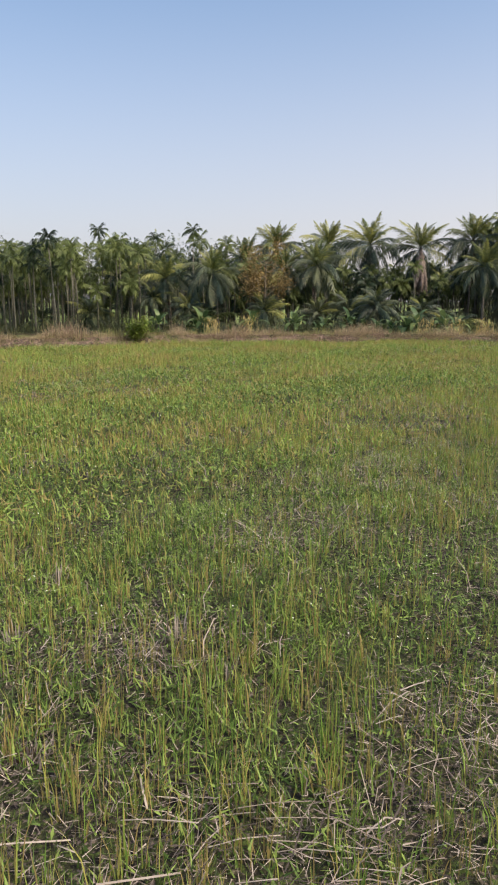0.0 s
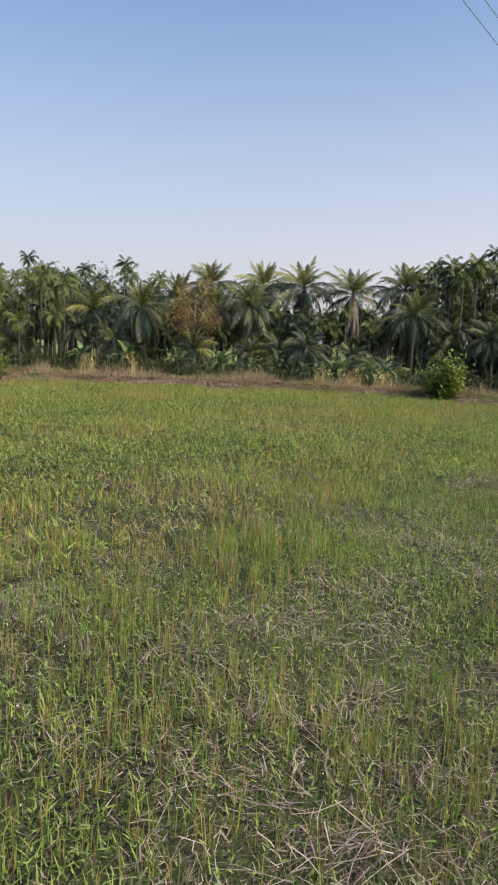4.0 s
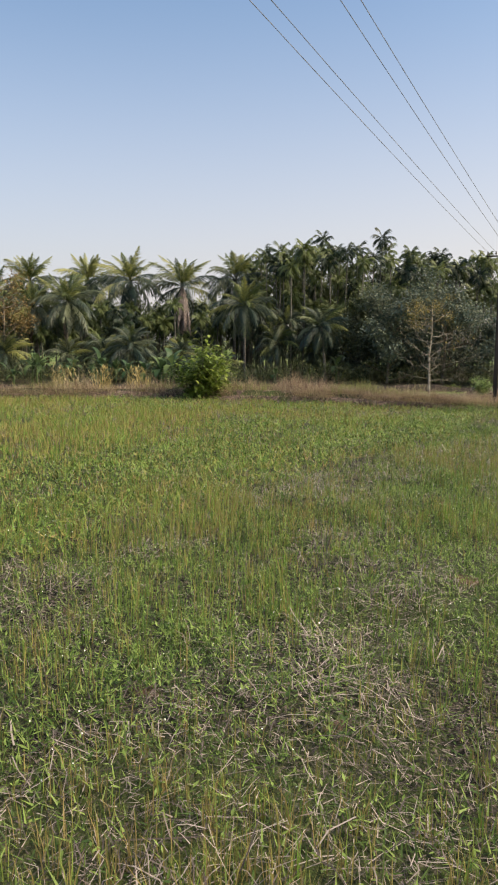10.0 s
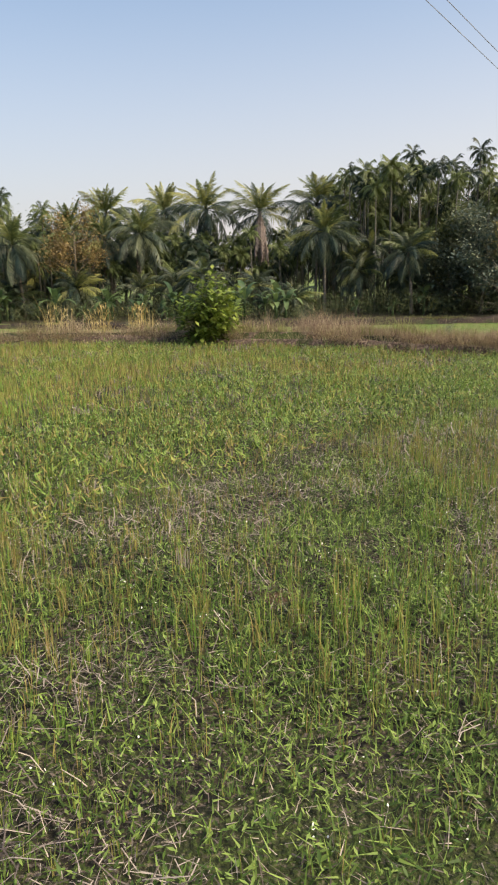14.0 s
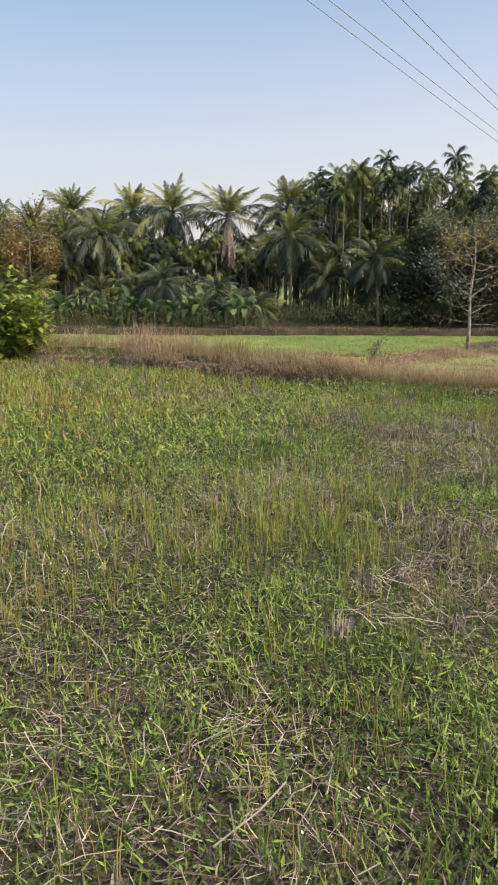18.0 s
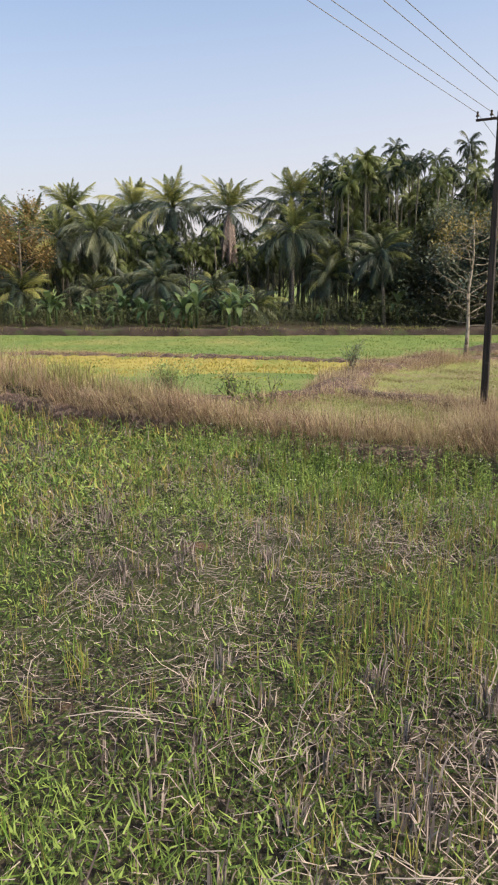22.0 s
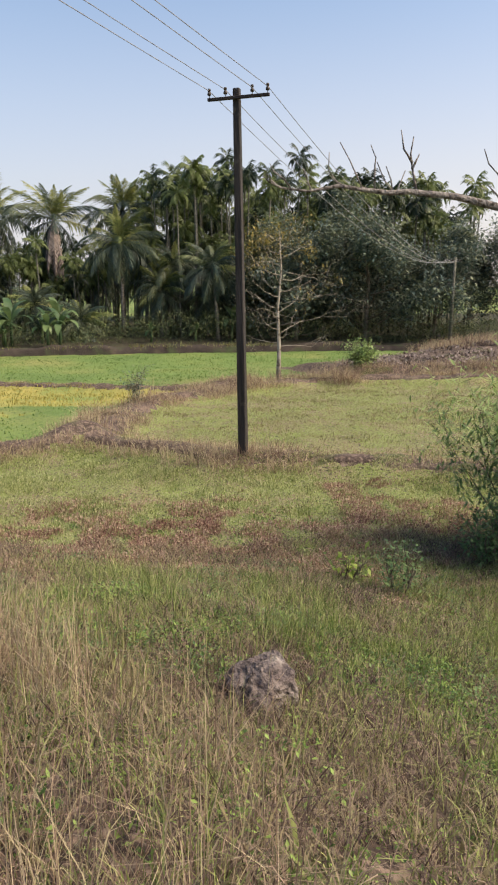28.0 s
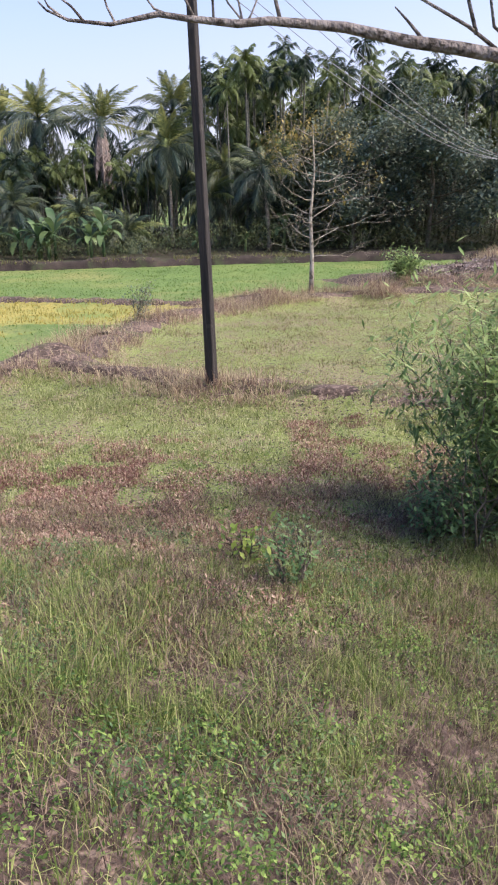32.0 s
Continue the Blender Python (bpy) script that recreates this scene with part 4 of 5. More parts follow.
def shrub(name, x, y, tall, wide, seed, mat, label, count=1500, leaf=0.12, narrow=0.45, stems=9):
    """Several stems from one root, with leaves along them."""
    rng = np.random.RandomState(seed)
    t = thing(name, pose(x, y, float(height(x, y, False)) - 0.03), label, "shrub")
    ends = []
    for k in range(stems):
        b = Build()
        a, r = k * 2.4, rng.uniform(0.2, 1) * wide / 2
        limbs(b, (0.05 * math.cos(a), 0.05 * math.sin(a), 0), (math.cos(a) * r / tall * 1.2, math.sin(a) * r / tall * 1.2, 1), tall * rng.uniform(0.5, 0.75), 0.014, 2, rng, ends, 0.5, 0.2, 4, 2)
        part("stem", b.mesh("stem", M_BARK, True), t)
    e = np.array([p for p, _ in ends])
    c = e[rng.randint(len(e), size=count)] + rng.randn(count, 3) * leaf * 0.9
    c *= np.where(rng.rand(count) < 0.45, rng.uniform(0.25, 1, count), 1)[:, None] ** [0.5, 0.5, 1]
    c[:, 2] = np.maximum(c[:, 2], 0.04)
    lv = Build().leaves(c, leaf * rng.uniform(0.6, 1.3, count), leaf * narrow * rng.uniform(0.8, 1.2, count), rng.uniform(0, 6.28, count), rng.uniform(-0.9, 0.6, count))
    part("foliage", lv.mesh("foliage", mat), t)
    return t


shrub("shrub", 8.7, 25.7, 1.15, 1.1, 401, M_LEAFBUSH, "dense sunlit green shrub on the bund", 2300, 0.16, 0.55, 16)
shrub("shrub", -5.3, 23.4, 0.65, 0.8, 402, M_LEAFBUSH, "small round green shrub on the bund", 1500, 0.11, 0.5)
shrub("shrub", 13.0, 34.6, 0.95, 0.9, 403, M_LEAFBAMBOO, "thin grey-green shrub on the lower bund", 1500, 0.10)
shrub("shrub", 10.4, 33.9, 0.95, 2.0, 404, M_LEAFBUSH, "spreading green shrub on the lower bund", 2000, 0.12, 0.45, 14)
shrub("shrub", 14.6, 33.4, 0.6, 0.5, 405, M_WEED, "small green shrub at the field's edge", 260, 0.12)
shrub("shrub", 18.9, 40.4, 0.9, 0.6, 406, M_LEAFDARK, "small dark shrub on the dry bund", 350, 0.1)
shrub("shrub", 14.9, 24.2, 0.6, 0.5, 407, M_LEAFBUSH, "sparse green shrub in the dry grass", 240, 0.08, 0.4, 6)
shrub("shrub", 28.6, 47.0, 0.9, 1.5, 408, M_LEAFBAMBOO, "green shrub on the overgrown mound", 1600, 0.16)
shrub("shrub", 22.85, 25.9, 1.75, 1.5, 409, M_LEAFBAMBOO, "tall narrow-leaved green shrub on the slope", 9000, 0.15, 0.2, 22)
shrub("shrub", 23.5, 25.2, 1.2, 1.2, 412, M_LEAFBAMBOO, "lower narrow-leaved shrub behind the slope", 2600, 0.15, 0.2, 16)
shrub("shrub", 22.15, 25.85, 0.55, 0.7, 410, M_BLUEWEED, "low bluish-green shrub at the foot of the tall one", 900, 0.075, 0.45)
shrub("shrub", 20.56, 24.75, 0.5, 0.28, 411, M_BLUEWEED, "young light green shrub in the slope's grass", 320, 0.06, 0.4, 5)
shrub("shrub", 20.3, 25.4, 0.35, 0.5, 413, M_LEAFBUSH, "spreading light green seedling in the slope's grass", 90, 0.09, 0.5, 5)

shrub("shrub", 22.3, 25.5, 0.95, 0.22, 414, M_BLUEWEED, "slim upright bluish-green plant before the tall shrub", 260, 0.07, 0.45, 4)


def banana_plant(x, y, tall, seed):
    rng = np.random.RandomState(seed)
    t = thing("banana_plant", pose(x, y, float(height(x, y, False)) - 0.05), "banana plant with broad arching green leaves", "banana plant", "bananas before the grove")
    part("stem", Build().tube([(0, 0, 0), (0.02, 0, tall * 0.3), (0.05, 0, tall * 0.55)], [0.12, 0.10, 0.06], 7).mesh("stem", M_BANANA, True), t)
    for k in range(8):
        az, el, L, W = k * 2.4 + rng.uniform(-0.5, 0.5), radians(86 - 10 * k + rng.uniform(-14, 14)), tall * rng.uniform(0.5, 0.75), tall * 0.16
        u = np.linspace(0, 1, 7)
        ang = el - rng.uniform(1.3, 2.3) * u**1.4
        p, line = np.array([0.05, 0, tall * 0.5]), []
        for a in ang:
            line.append(p.copy())
            p = p + L / 6 * np.array([math.cos(az) * math.cos(a), math.sin(az) * math.cos(a), math.sin(a)])
        line = np.array(line)
        w = W * np.array([0.06, 0.5, 0.9, 1, 0.95, 0.7, 0.1]) / 2
        side = np.array([-math.sin(az), math.cos(az), 0])
        up = np.array([0, 0, 0.25])
        v = np.concatenate([line, line + w[:, None] * (side + up), line + w[:, None] * (-side + up)])
        i = np.arange(6)
        b = Build().add(v, np.concatenate([np.stack([i, i + 1, 7 + i + 1, 7 + i], 1), np.stack([i, 14 + i, 14 + i + 1, i + 1], 1)]))
        part("leaf", b.mesh("leaf", M_BANANA), t)


rng = np.random.RandomState(9)
for k in range(34):
    x = rng.uniform(-16, 17) if k < 22 else rng.normal(12.5, 2.5) if k < 31 else (25.5, 22.0, 28.5)[k - 31]
    wy = np.interp(x, [c[0] for c in WALL_LINE], [c[1] for c in WALL_LINE])
    banana_plant(x, wy + rng.uniform(1.2, 6.5), rng.uniform(1.6, 3.6), 500 + k)

# low growth under the palms
n = 120000
x, y = np.random.uniform(-45, 55, n), 66 + 24 * np.random.rand(n) ** 1.3
wy = np.interp(x, [c[0] for c in WALL_LINE], [c[1] for c in WALL_LINE])
ok = y > wy + 0.8
x, y = x[ok], y[ok]
tall = 0.2 + 3.4 * (0.6 * vnoise(x, y, 4.0, 21) + 0.4 * vnoise(x, y, 1.2, 22)) ** 1.4
z = height(x, y, False) + tall * np.random.rand(len(x)) ** 0.8
u = Build().leaves(np.stack([x, y, z], 1), np.random.uniform(0.1, 0.4, len(x)), np.random.uniform(0.03, 0.11, len(x)), np.random.uniform(0, 6.28, len(x)), np.random.uniform(-0.8, 0.8, len(x)))
stuff("undergrowth", u, M_LEAFMID, "tangled green undergrowth below the palms", "undergrowth")

x, y, sx, sy = along(WALL_LINE[1:-1], 0.1)
n = len(x)
ok = np.random.rand(n) < smooth01((vnoise(x, y, 1.4, 23) - 0.3) / 0.3)
x, y = x[ok], y[ok]
n = len(x) * 8
base = np.repeat(np.stack([x, y, 0 * x - 2.63], 1), 8, 0) + np.random.randn(n, 3) * [0.15, 0.2, 0.06] + [0, 0.1, 0]
wall_grass = Build().blades(base, np.random.uniform(0.1, 0.4, n), np.random.uniform(0.02, 0.05, n), np.random.uniform(0.3, 1.1, n), np.random.uniform(3.3, 6.1, n))
stuff("wall_grass", wall_grass, M_FADED, "tufts of olive grass along the top of the earth wall", "grass")

# ---- field plants ----


def scatter(n, x0, x1, y0, y1, keep):
    x, y = np.random.uniform(x0, x1, n), np.random.uniform(y0, y1, n)
    k = np.random.rand(n) < keep(x, y)
    return x[k], y[k]


LANE = [(-0.2, 2.0), (0.7, 4.0), (5.2, 8.9), (9.2, 12.9), (13.4, 16.7), (16.8, 20.6)]


def lane(x, y):
    """Distance from the line along which one walks across the field."""
    d, _ = near_line(x, y, LANE)
    return d


def further(x, y):
    """The far side of that line, away from where one stands."""
    d, side = near_line(x, y, LANE)
    return (d >= 2.1) & (side > 0) | (d >= 5.5)


def tufts(b, x, y, count, h, w, lean, radius, spread=0.35):
    """count blades round each place."""
    n = len(x)
    r, a = radius * np.sqrt(np.random.rand(n, count)), np.random.rand(n, count) * 2 * math.pi
    bx, by = (x[:, None] + r * np.cos(a)).ravel(), (y[:, None] + r * np.sin(a)).ravel()
    hh = np.repeat(np.broadcast_to(h, n), count) * np.random.uniform(1 - spread, 1 + spread, n * count)
    base = np.stack([bx, by, np.repeat(height(x, y), count) - 0.01], 1)
    b.blades(base, hh, np.full(n * count, w) * np.random.uniform(0.7, 1.3, n * count), np.minimum(np.abs(np.random.randn(n * count)) * lean, 1.12), np.where(np.random.rand(n * count) < 0.6, a.ravel(), np.random.rand(n * count) * 6.28))


def across(x, y):
    """Distance across the harvester's tracks, which run slantwise over the field."""
    return 0.737 * x - 0.676 * y


def green(x, y):
    """Where weeds stand thick in the first field: drifts, drawn out along the tracks, and one broad band."""
    c, a = across(x, y), 0.676 * x + 0.737 * y
    mid = np.interp(a, [0, 8, 15, 20, 26], [-8.0, -8.0, -6.3, -4.4, -3.4])
    band = smooth01(1.5 - np.abs(c - mid + 0.7 * vnoise(x, y, 2.0, 30) - 0.35) / np.interp(a, [0, 20], [1.4, 0.9]))
    drift = smooth01((0.5 * vnoise(c * 2.2, a, 3.4, 31) + 0.5 * vnoise(x, y, 1.1, 32) - 0.45) / 0.2)
    return np.clip(0.95 * band + 0.75 * drift, 0, 1)


def strawy(x, y):
    """Where straw lies thick: along the tracks, and in heaps near the field's end."""
    c, a = across(x, y), 0.676 * x + 0.737 * y
    mid = np.interp(a, [0, 8, 15, 20, 26], [-8.0, -8.0, -6.3, -4.4, -3.4])
    track = smooth01(1.6 - np.abs(c - mid - 1.75) / 0.45) * 0.8
    heap = smooth01((0.45 * vnoise(c * 2.4, a, 2.2, 51) + 0.55 * vnoise(x, y, 0.75, 53) - 0.46) / 0.13)
    return np.clip(track + heap, 0, 1)


def field(n, x0, x1, y0, y1, keep, reach=0.0, least=0.0):
    """Random places in the first field between least and reach metres from the walked line, thinned by keep."""
    x, y = np.random.uniform(x0, x1, n), np.random.uniform(y0, y1, n)
    d = lane(x, y)
    k = (d >= least) & ((d < reach) if reach else True)
    x, y = x[k], y[k]
    k = (outside(x, y) < 0.0) & (np.random.rand(len(x)) < keep(x, y))
    return x[k], y[k]


inside = lambda x, y: (outside(x, y) < 0.0).astype(float)
dry_end = lambda x, y: smooth01((x + y - 26) / 8)
b = Build()
# regrowth: thin upright blades in small clumps, browner and sparser in the straw
x, y = field(105000, -7, 19, 0.5, 27, lambda x, y: (0.32 + 0.6 * smooth01((vnoise(x, y, 1.3, 33) - 0.25) / 0.4)) * (1 - 0.4 * green(x, y)) * (1 - 0.4 * dry_end(x, y)), 3.4)
tufts(b, x, y, 7, 0.165 * (0.4 + 0.9 * vnoise(x, y, 0.8, 34)), 0.0036, 0.24, 0.028, 0.6)
x, y = field(100000, -13, 19, 3, 27, lambda x, y: (0.3 + 0.6 * vnoise(x, y, 1.5, 33)) * (1 - 0.3 * green(x, y)), 0, 3.4)
tufts(b, x, y, 5, 0.15 * (0.5 + 0.8 * vnoise(x, y, 1.8, 34)), 0.0075, 0.3, 0.06, 0.5)
x, y = field(240000, -13, 19, 4, 27, lambda x, y: further(x, y) * (0.3 + 0.7 * vnoise(x, y, 0.9, 39)))
n = len(x)
b.slips(lift(x, y, 0.01) + np.array([0, 0, 1]) * np.random.exponential(0.03, n)[:, None], np.random.uniform(0.06, 0.13, n), np.random.uniform(0.009, 0.017, n), np.random.rand(n) * 6.28, np.random.uniform(-0.05, 1.2, n))
x, y = field(26000, -13, 19, -14, 3, lambda x, y: 0.25 + 0.6 * vnoise(x, y, 1.5, 33), 0, 2.0)
tufts(b, x, y, 4, 0.15 * (0.5 + 0.8 * vnoise(x, y, 1.8, 34)), 0.009, 0.4, 0.07, 0.5)
stuff("rice_regrowth", b, M_RICE, "yellow-green regrowth of cut rice all over the field", "grass")

b, fl = Build(), Build()


def weed_leaves(x, y, count, wide, tall, long, narrow):
    """count leaves round each place, up to tall above the ground."""
    for c in range(count):
        n = len(x)
        p = lift(x, y) + np.stack([np.random.randn(n) * wide, np.random.randn(n) * wide, (0.05 + 0.95 * np.random.rand(n)) * tall], 1)
        L = long * np.random.uniform(0.5, 1.3, n)
        b.leaves(p, L, L * narrow * np.random.uniform(0.8, 1.2, n), np.random.rand(n) * 6.28, np.random.uniform(-0.5, 1.0, n))


def slip_mat(b, n, wide, density, thick=1.0, steep=1.35):
    """A low mat of slips close to the line of the walk."""
    x, y = field(n, -4, 19, 1, 25, density, wide)
    n = len(x)
    b.slips(lift(x, y, 0.004) + np.array([0, 0, 1]) * np.random.exponential(0.014, n)[:, None], np.random.uniform(0.03, 0.085, n), thick * np.random.uniform(0.005, 0.009, n), np.random.rand(n) * 6.28, np.random.uniform(0.0, steep, n))


def upright_weeds(x, y, tall, whorls=12):
    """Leafy stems with drooping narrow leaves in whorls and white flower heads on top."""
    n = len(x)
    root = lift(x, y, -0.01)
    b.blades(root, tall, np.full(n, 0.005), np.random.uniform(0, 0.15, n), np.random.rand(n) * 6.28)
    for c in range(whorls):
        u = c / (whorls - 1)
        at = root + np.stack([np.random.randn(n) * 0.008, np.random.randn(n) * 0.008, tall * (0.22 + 0.75 * u)], 1)
        L = 0.052 * np.random.uniform(0.6, 1.2, n) * (1.1 - 0.5 * u)
        b.leaves(at, L, L * 0.26, c * 2.4 + np.random.rand(n) * 1.5, np.random.uniform(-0.6, 0.6, n))
    k = np.random.rand(n) < 0.22
    for c in range(3):
        m = int(k.sum())
        fl.leaves(root[k] + np.stack([np.random.randn(m) * 0.012, np.random.randn(m) * 0.012, tall[k] * np.random.uniform(0.92, 1.04, m)], 1), np.random.uniform(0.007, 0.014, m), np.random.uniform(0.004, 0.008, m), np.random.rand(m) * 6.28, np.random.uniform(-0.5, 0.8, m))


slip_mat(b, 1300000, 2.0, lambda x, y: (0.25 + 0.75 * smooth01((vnoise(x, y, 0.6, 38) - 0.3) / 0.3)) * (1 - 0.7 * strawy(x, y)))
slip_mat(b, 300000, 3.6, lambda x, y: 0.15 + 0.85 * green(x, y))
# standing weeds in drifts, a low mat between the rice, coarser ones further off, and a belt along the field's end
x, y = field(66000, -7, 19, 0.5, 27, lambda x, y: 0.12 + 0.75 * green(x, y), 3.6)
weed_leaves(x, y, 11, 0.035, 0.05 + 0.13 * vnoise(x, y, 0.9, 36), 0.03, 0.3)
x, y = field(150000, -5, 19, 0.5, 25, lambda x, y: (0.1 + 0.9 * smooth01((0.5 * vnoise(x, y, 0.5, 35) + 0.5 * vnoise(x, y, 0.18, 29) - 0.4) / 0.2)) * (1 - 0.6 * strawy(x, y)), 3.2)
weed_leaves(x, y, 2, 0.02, np.random.exponential(0.035, len(x)), 0.024, 0.36)
x, y = field(60000, -5, 19, 0.5, 25, lambda x, y: 0.1 + 0.9 * smooth01((vnoise(x, y, 0.6, 37) - 0.3) / 0.3), 3.2)
tufts(b, x, y, 4, 0.06, 0.003, 0.7, 0.04, 0.6)
x, y = field(16000, -7, 19, 0.5, 26, lambda x, y: green(x, y) ** 1.5 * smooth01((vnoise(x, y, 0.7, 43) - 0.35) / 0.3), 2.8)
upright_weeds(x, y, np.random.uniform(0.1, 0.26, len(x)), 10)
x, y = field(330000, -13, 19, 4, 27, lambda x, y: further(x, y) * (0.2 + 0.8 * green(x, y)))
n = len(x)
b.slips(lift(x, y, 0.01) + np.array([0, 0, 1]) * (np.random.exponential(0.03, n) + 0.07 * green(x, y) * np.random.rand(n))[:, None], np.random.uniform(0.04, 0.09, n), np.random.uniform(0.01, 0.02, n), np.random.rand(n) * 6.28, np.random.uniform(-0.05, 1.1, n))
x, y = field(34000, -13, 19, 3, 27, lambda x, y: 0.08 + 0.92 * green(x, y), 0, 3.2)
weed_leaves(x, y, 8, 0.09, 0.04 + 0.15 * green(x, y), 0.036, 0.42)
x, y = scatter(9500, 8, 19, 14, 26, lambda x, y: smooth01((outside(x, y) + np.interp(x, [12, 16], [0.8, 1.6])) / 0.7) * (outside(x, y) < 0.05) * (0.35 + 0.65 * smooth01((x - 13.5) / 2.5)) * (0.2 + 0.85 * smooth01((vnoise(x, y, 0.8, 40) - 0.25) / 0.3)))
weed_leaves(x, y, 6, 0.05, 0.1, 0.033, 0.3)
tufts(b, x, y, 3, 0.1, 0.0035, 0.5, 0.05, 0.6)
x, y = x[::2], y[::2]
upright_weeds(x, y, 0.15 + 0.22 * vnoise(x, y, 0.7, 41) * np.random.uniform(0.6, 1.2, len(x)), 14)
x, y = scatter(3800, 14.2, 18.4, 16.2, 22, lambda x, y: smooth01((outside(x, y) + 0.9) / 0.5) * (outside(x, y) < 0.0) * (0.3 + 0.7 * smooth01((vnoise(x, y, 0.5, 44) - 0.3) / 0.3)))
upright_weeds(x, y, np.random.uniform(0.14, 0.34, len(x)), 13)
x, y = scatter(9000, -14, 14, 8, 27, lambda x, y: smooth01((outside(x, y) + 0.8) / 0.5) * (outside(x, y) < 0.0) * smooth01((vnoise(x, y, 1.5, 42) - 0.35) / 0.3))
weed_leaves(x, y, 9, 0.09, 0.18, 0.045, 0.38)
stuff("field_weeds", b, M_WEED, "low green flowering weeds in patches over the field", "weeds")
x, y = field(60000, -13, 19, 1, 26, lambda x, y: 0.02 + 0.5 * green(x, y))
n = len(x)
p = lift(x, y, 0.0) + np.stack([0 * x, 0 * x, np.random.uniform(0.06, 0.2, n)], 1)
fl.leaves(p, np.random.uniform(0.006, 0.012, n), np.random.uniform(0.005, 0.009, n), np.random.rand(n) * 6.28, np.random.uniform(0, 1.2, n))
stuff("weed_flowers", fl, M_FLOWER, "tiny white flowers on the field weeds", "flowers")

b = Build()
# straw lies in matted heaps, most pieces of a heap the same way
x, y = field(19000, -9, 19, 0.5, 27, lambda x, y: (0.15 + 0.85 * strawy(x, y)) * (0.65 + 0.35 * dry_end(x, y)), 4.5)
m = 13
n = len(x) * m
way = np.repeat(np.random.rand(len(x)) * 6.28, m) + np.random.randn(n) * 0.55
L = np.random.uniform(0.05, 0.24, n) * np.repeat(np.random.uniform(0.5, 1.2, len(x)), m)
hx, hy = np.repeat(x, m) + np.random.randn(n) * 0.08, np.repeat(y, m) + np.random.randn(n) * 0.08
tip_x, tip_y = hx + L * np.cos(way), hy + L * np.sin(way)
p0, p1 = lift(hx, hy, 0.008), lift(tip_x, tip_y, 0.008)
p0[:, 2] += np.random.exponential(0.022, n)
p1[:, 2] += np.random.exponential(0.03, n)
b.ribbons(p0, p1, np.random.uniform(0.002, 0.0048, n))
slip_mat(b, 620000, 2.0, lambda x, y: 0.3 + 0.7 * strawy(x, y), 0.5, 0.5)
x, y = field(190000, -5, 19, 0.5, 25, lambda x, y: 0.4 + 0.6 * strawy(x, y), 3.0)
n = len(x)
a, L, w = np.random.rand(n) * 6.28, np.random.uniform(0.03, 0.1, n), np.random.uniform(0.0008, 0.0022, n)
p = lift(x, y, 0.006) + np.array([0, 0, 1]) * np.random.exponential(0.012, n)[:, None]
d = np.stack([np.cos(a), np.sin(a), np.random.randn(n) * 0.3], 1) * L[:, None]
sd = np.stack([-np.sin(a), np.cos(a), 0 * a], 1) * w[:, None]
k = np.arange(n)[:, None] * 4
b.add(np.stack([p - sd, p + sd, p + d + sd * 0.5, p + d - sd * 0.5], 1), k + [0, 1, 2, 3])
# single long stalks, pale and bent
x, y = field(2400, -5, 19, 0.5, 26, lambda x, y: 0.15 + 0.85 * strawy(x, y), 3.4)
n = len(x)
a, L = np.random.rand(n) * 6.28, np.random.uniform(0.12, 0.3, n)
b.ribbons(lift(x, y, 0.03), lift(x + L * np.cos(a), y + L * np.sin(a), 0.03) + np.array([0, 0, 1]) * np.random.exponential(0.03, n)[:, None], np.random.uniform(0.004, 0.008, n))
x, y = field(20000, -13, 19, 5, 27, lambda x, y: strawy(x, y), 0, 4.5)
n = len(x)
a, L = np.random.rand(n) * 6.28, np.random.uniform(0.1, 0.3, n)
b.ribbons(lift(x, y, 0.02), lift(x + L * np.cos(a), y + L * np.sin(a), 0.05), np.random.uniform(0.008, 0.014, n))
stuff("straw_litter", b, M_STRAW, "dry straw strewn over the cut field", "straw")

b = Build()
# old stumps: tight bundles of upright stalks, broken ones lying round them
x, y = field(13000, -13, 19, 0.5, 27, lambda x, y: (0.05 + 0.8 * smooth01((x + y - 22) / 12)) * smooth01((vnoise(x, y, 0.8, 54) - 0.3) / 0.3))
tufts(b, x, y, 16, 0.1 * np.random.uniform(0.6, 1.3, len(x)), 0.0075, 0.2, 0.05, 0.45)
x, y = x[::2], y[::2]
n = len(x) * 9
a = np.random.rand(n) * 6.28
base = np.repeat(lift(x, y, 0.015), 9, 0) + np.random.randn(n, 3) * [0.05, 0.05, 0.006]
b.blades(base, np.random.uniform(0.06, 0.17, n), np.random.uniform(0.004, 0.007, n), np.random.uniform(0.95, 1.12, n), a)
stuff("rice_stubble", b, M_STUMP, "grey cut stumps of old rice in the field", "stubble")

# ---- dry grass of the bunds ----
b = Build()
# bent over the earth face of the first bund
x, y, sx, sy = along(EDGE[1:-3], 0.02)
for o, long in ((0.0, 0.16), (0.05, 0.24), (0.13, 0.34), (0.2, 0.38)):
    keep = np.random.rand(len(x)) < 0.1 + 0.9 * smooth01((0.5 * vnoise(x, y, 1.1, 56) + 0.5 * vnoise(x, y, 0.3, 57) - 0.32) / 0.3)
    px_, py_, ax_, ay_ = x[keep], y[keep], sx[keep], sy[keep]
    n = len(px_) * 5
    base = np.repeat(np.stack([px_ + ax_ * o, py_ + ay_ * o, height(px_, py_, False) + 0.17], 1), 5, 0) + np.random.randn(n, 3) * [0.06, 0.06, 0.03]
    b.blades(base, long * np.random.uniform(0.4, 1.2, n), np.random.uniform(0.002, 0.0055, n), np.random.uniform(0.7, 1.12, n), np.repeat(np.arctan2(-ay_, -ax_), 5) + np.random.randn(n) * 0.8)
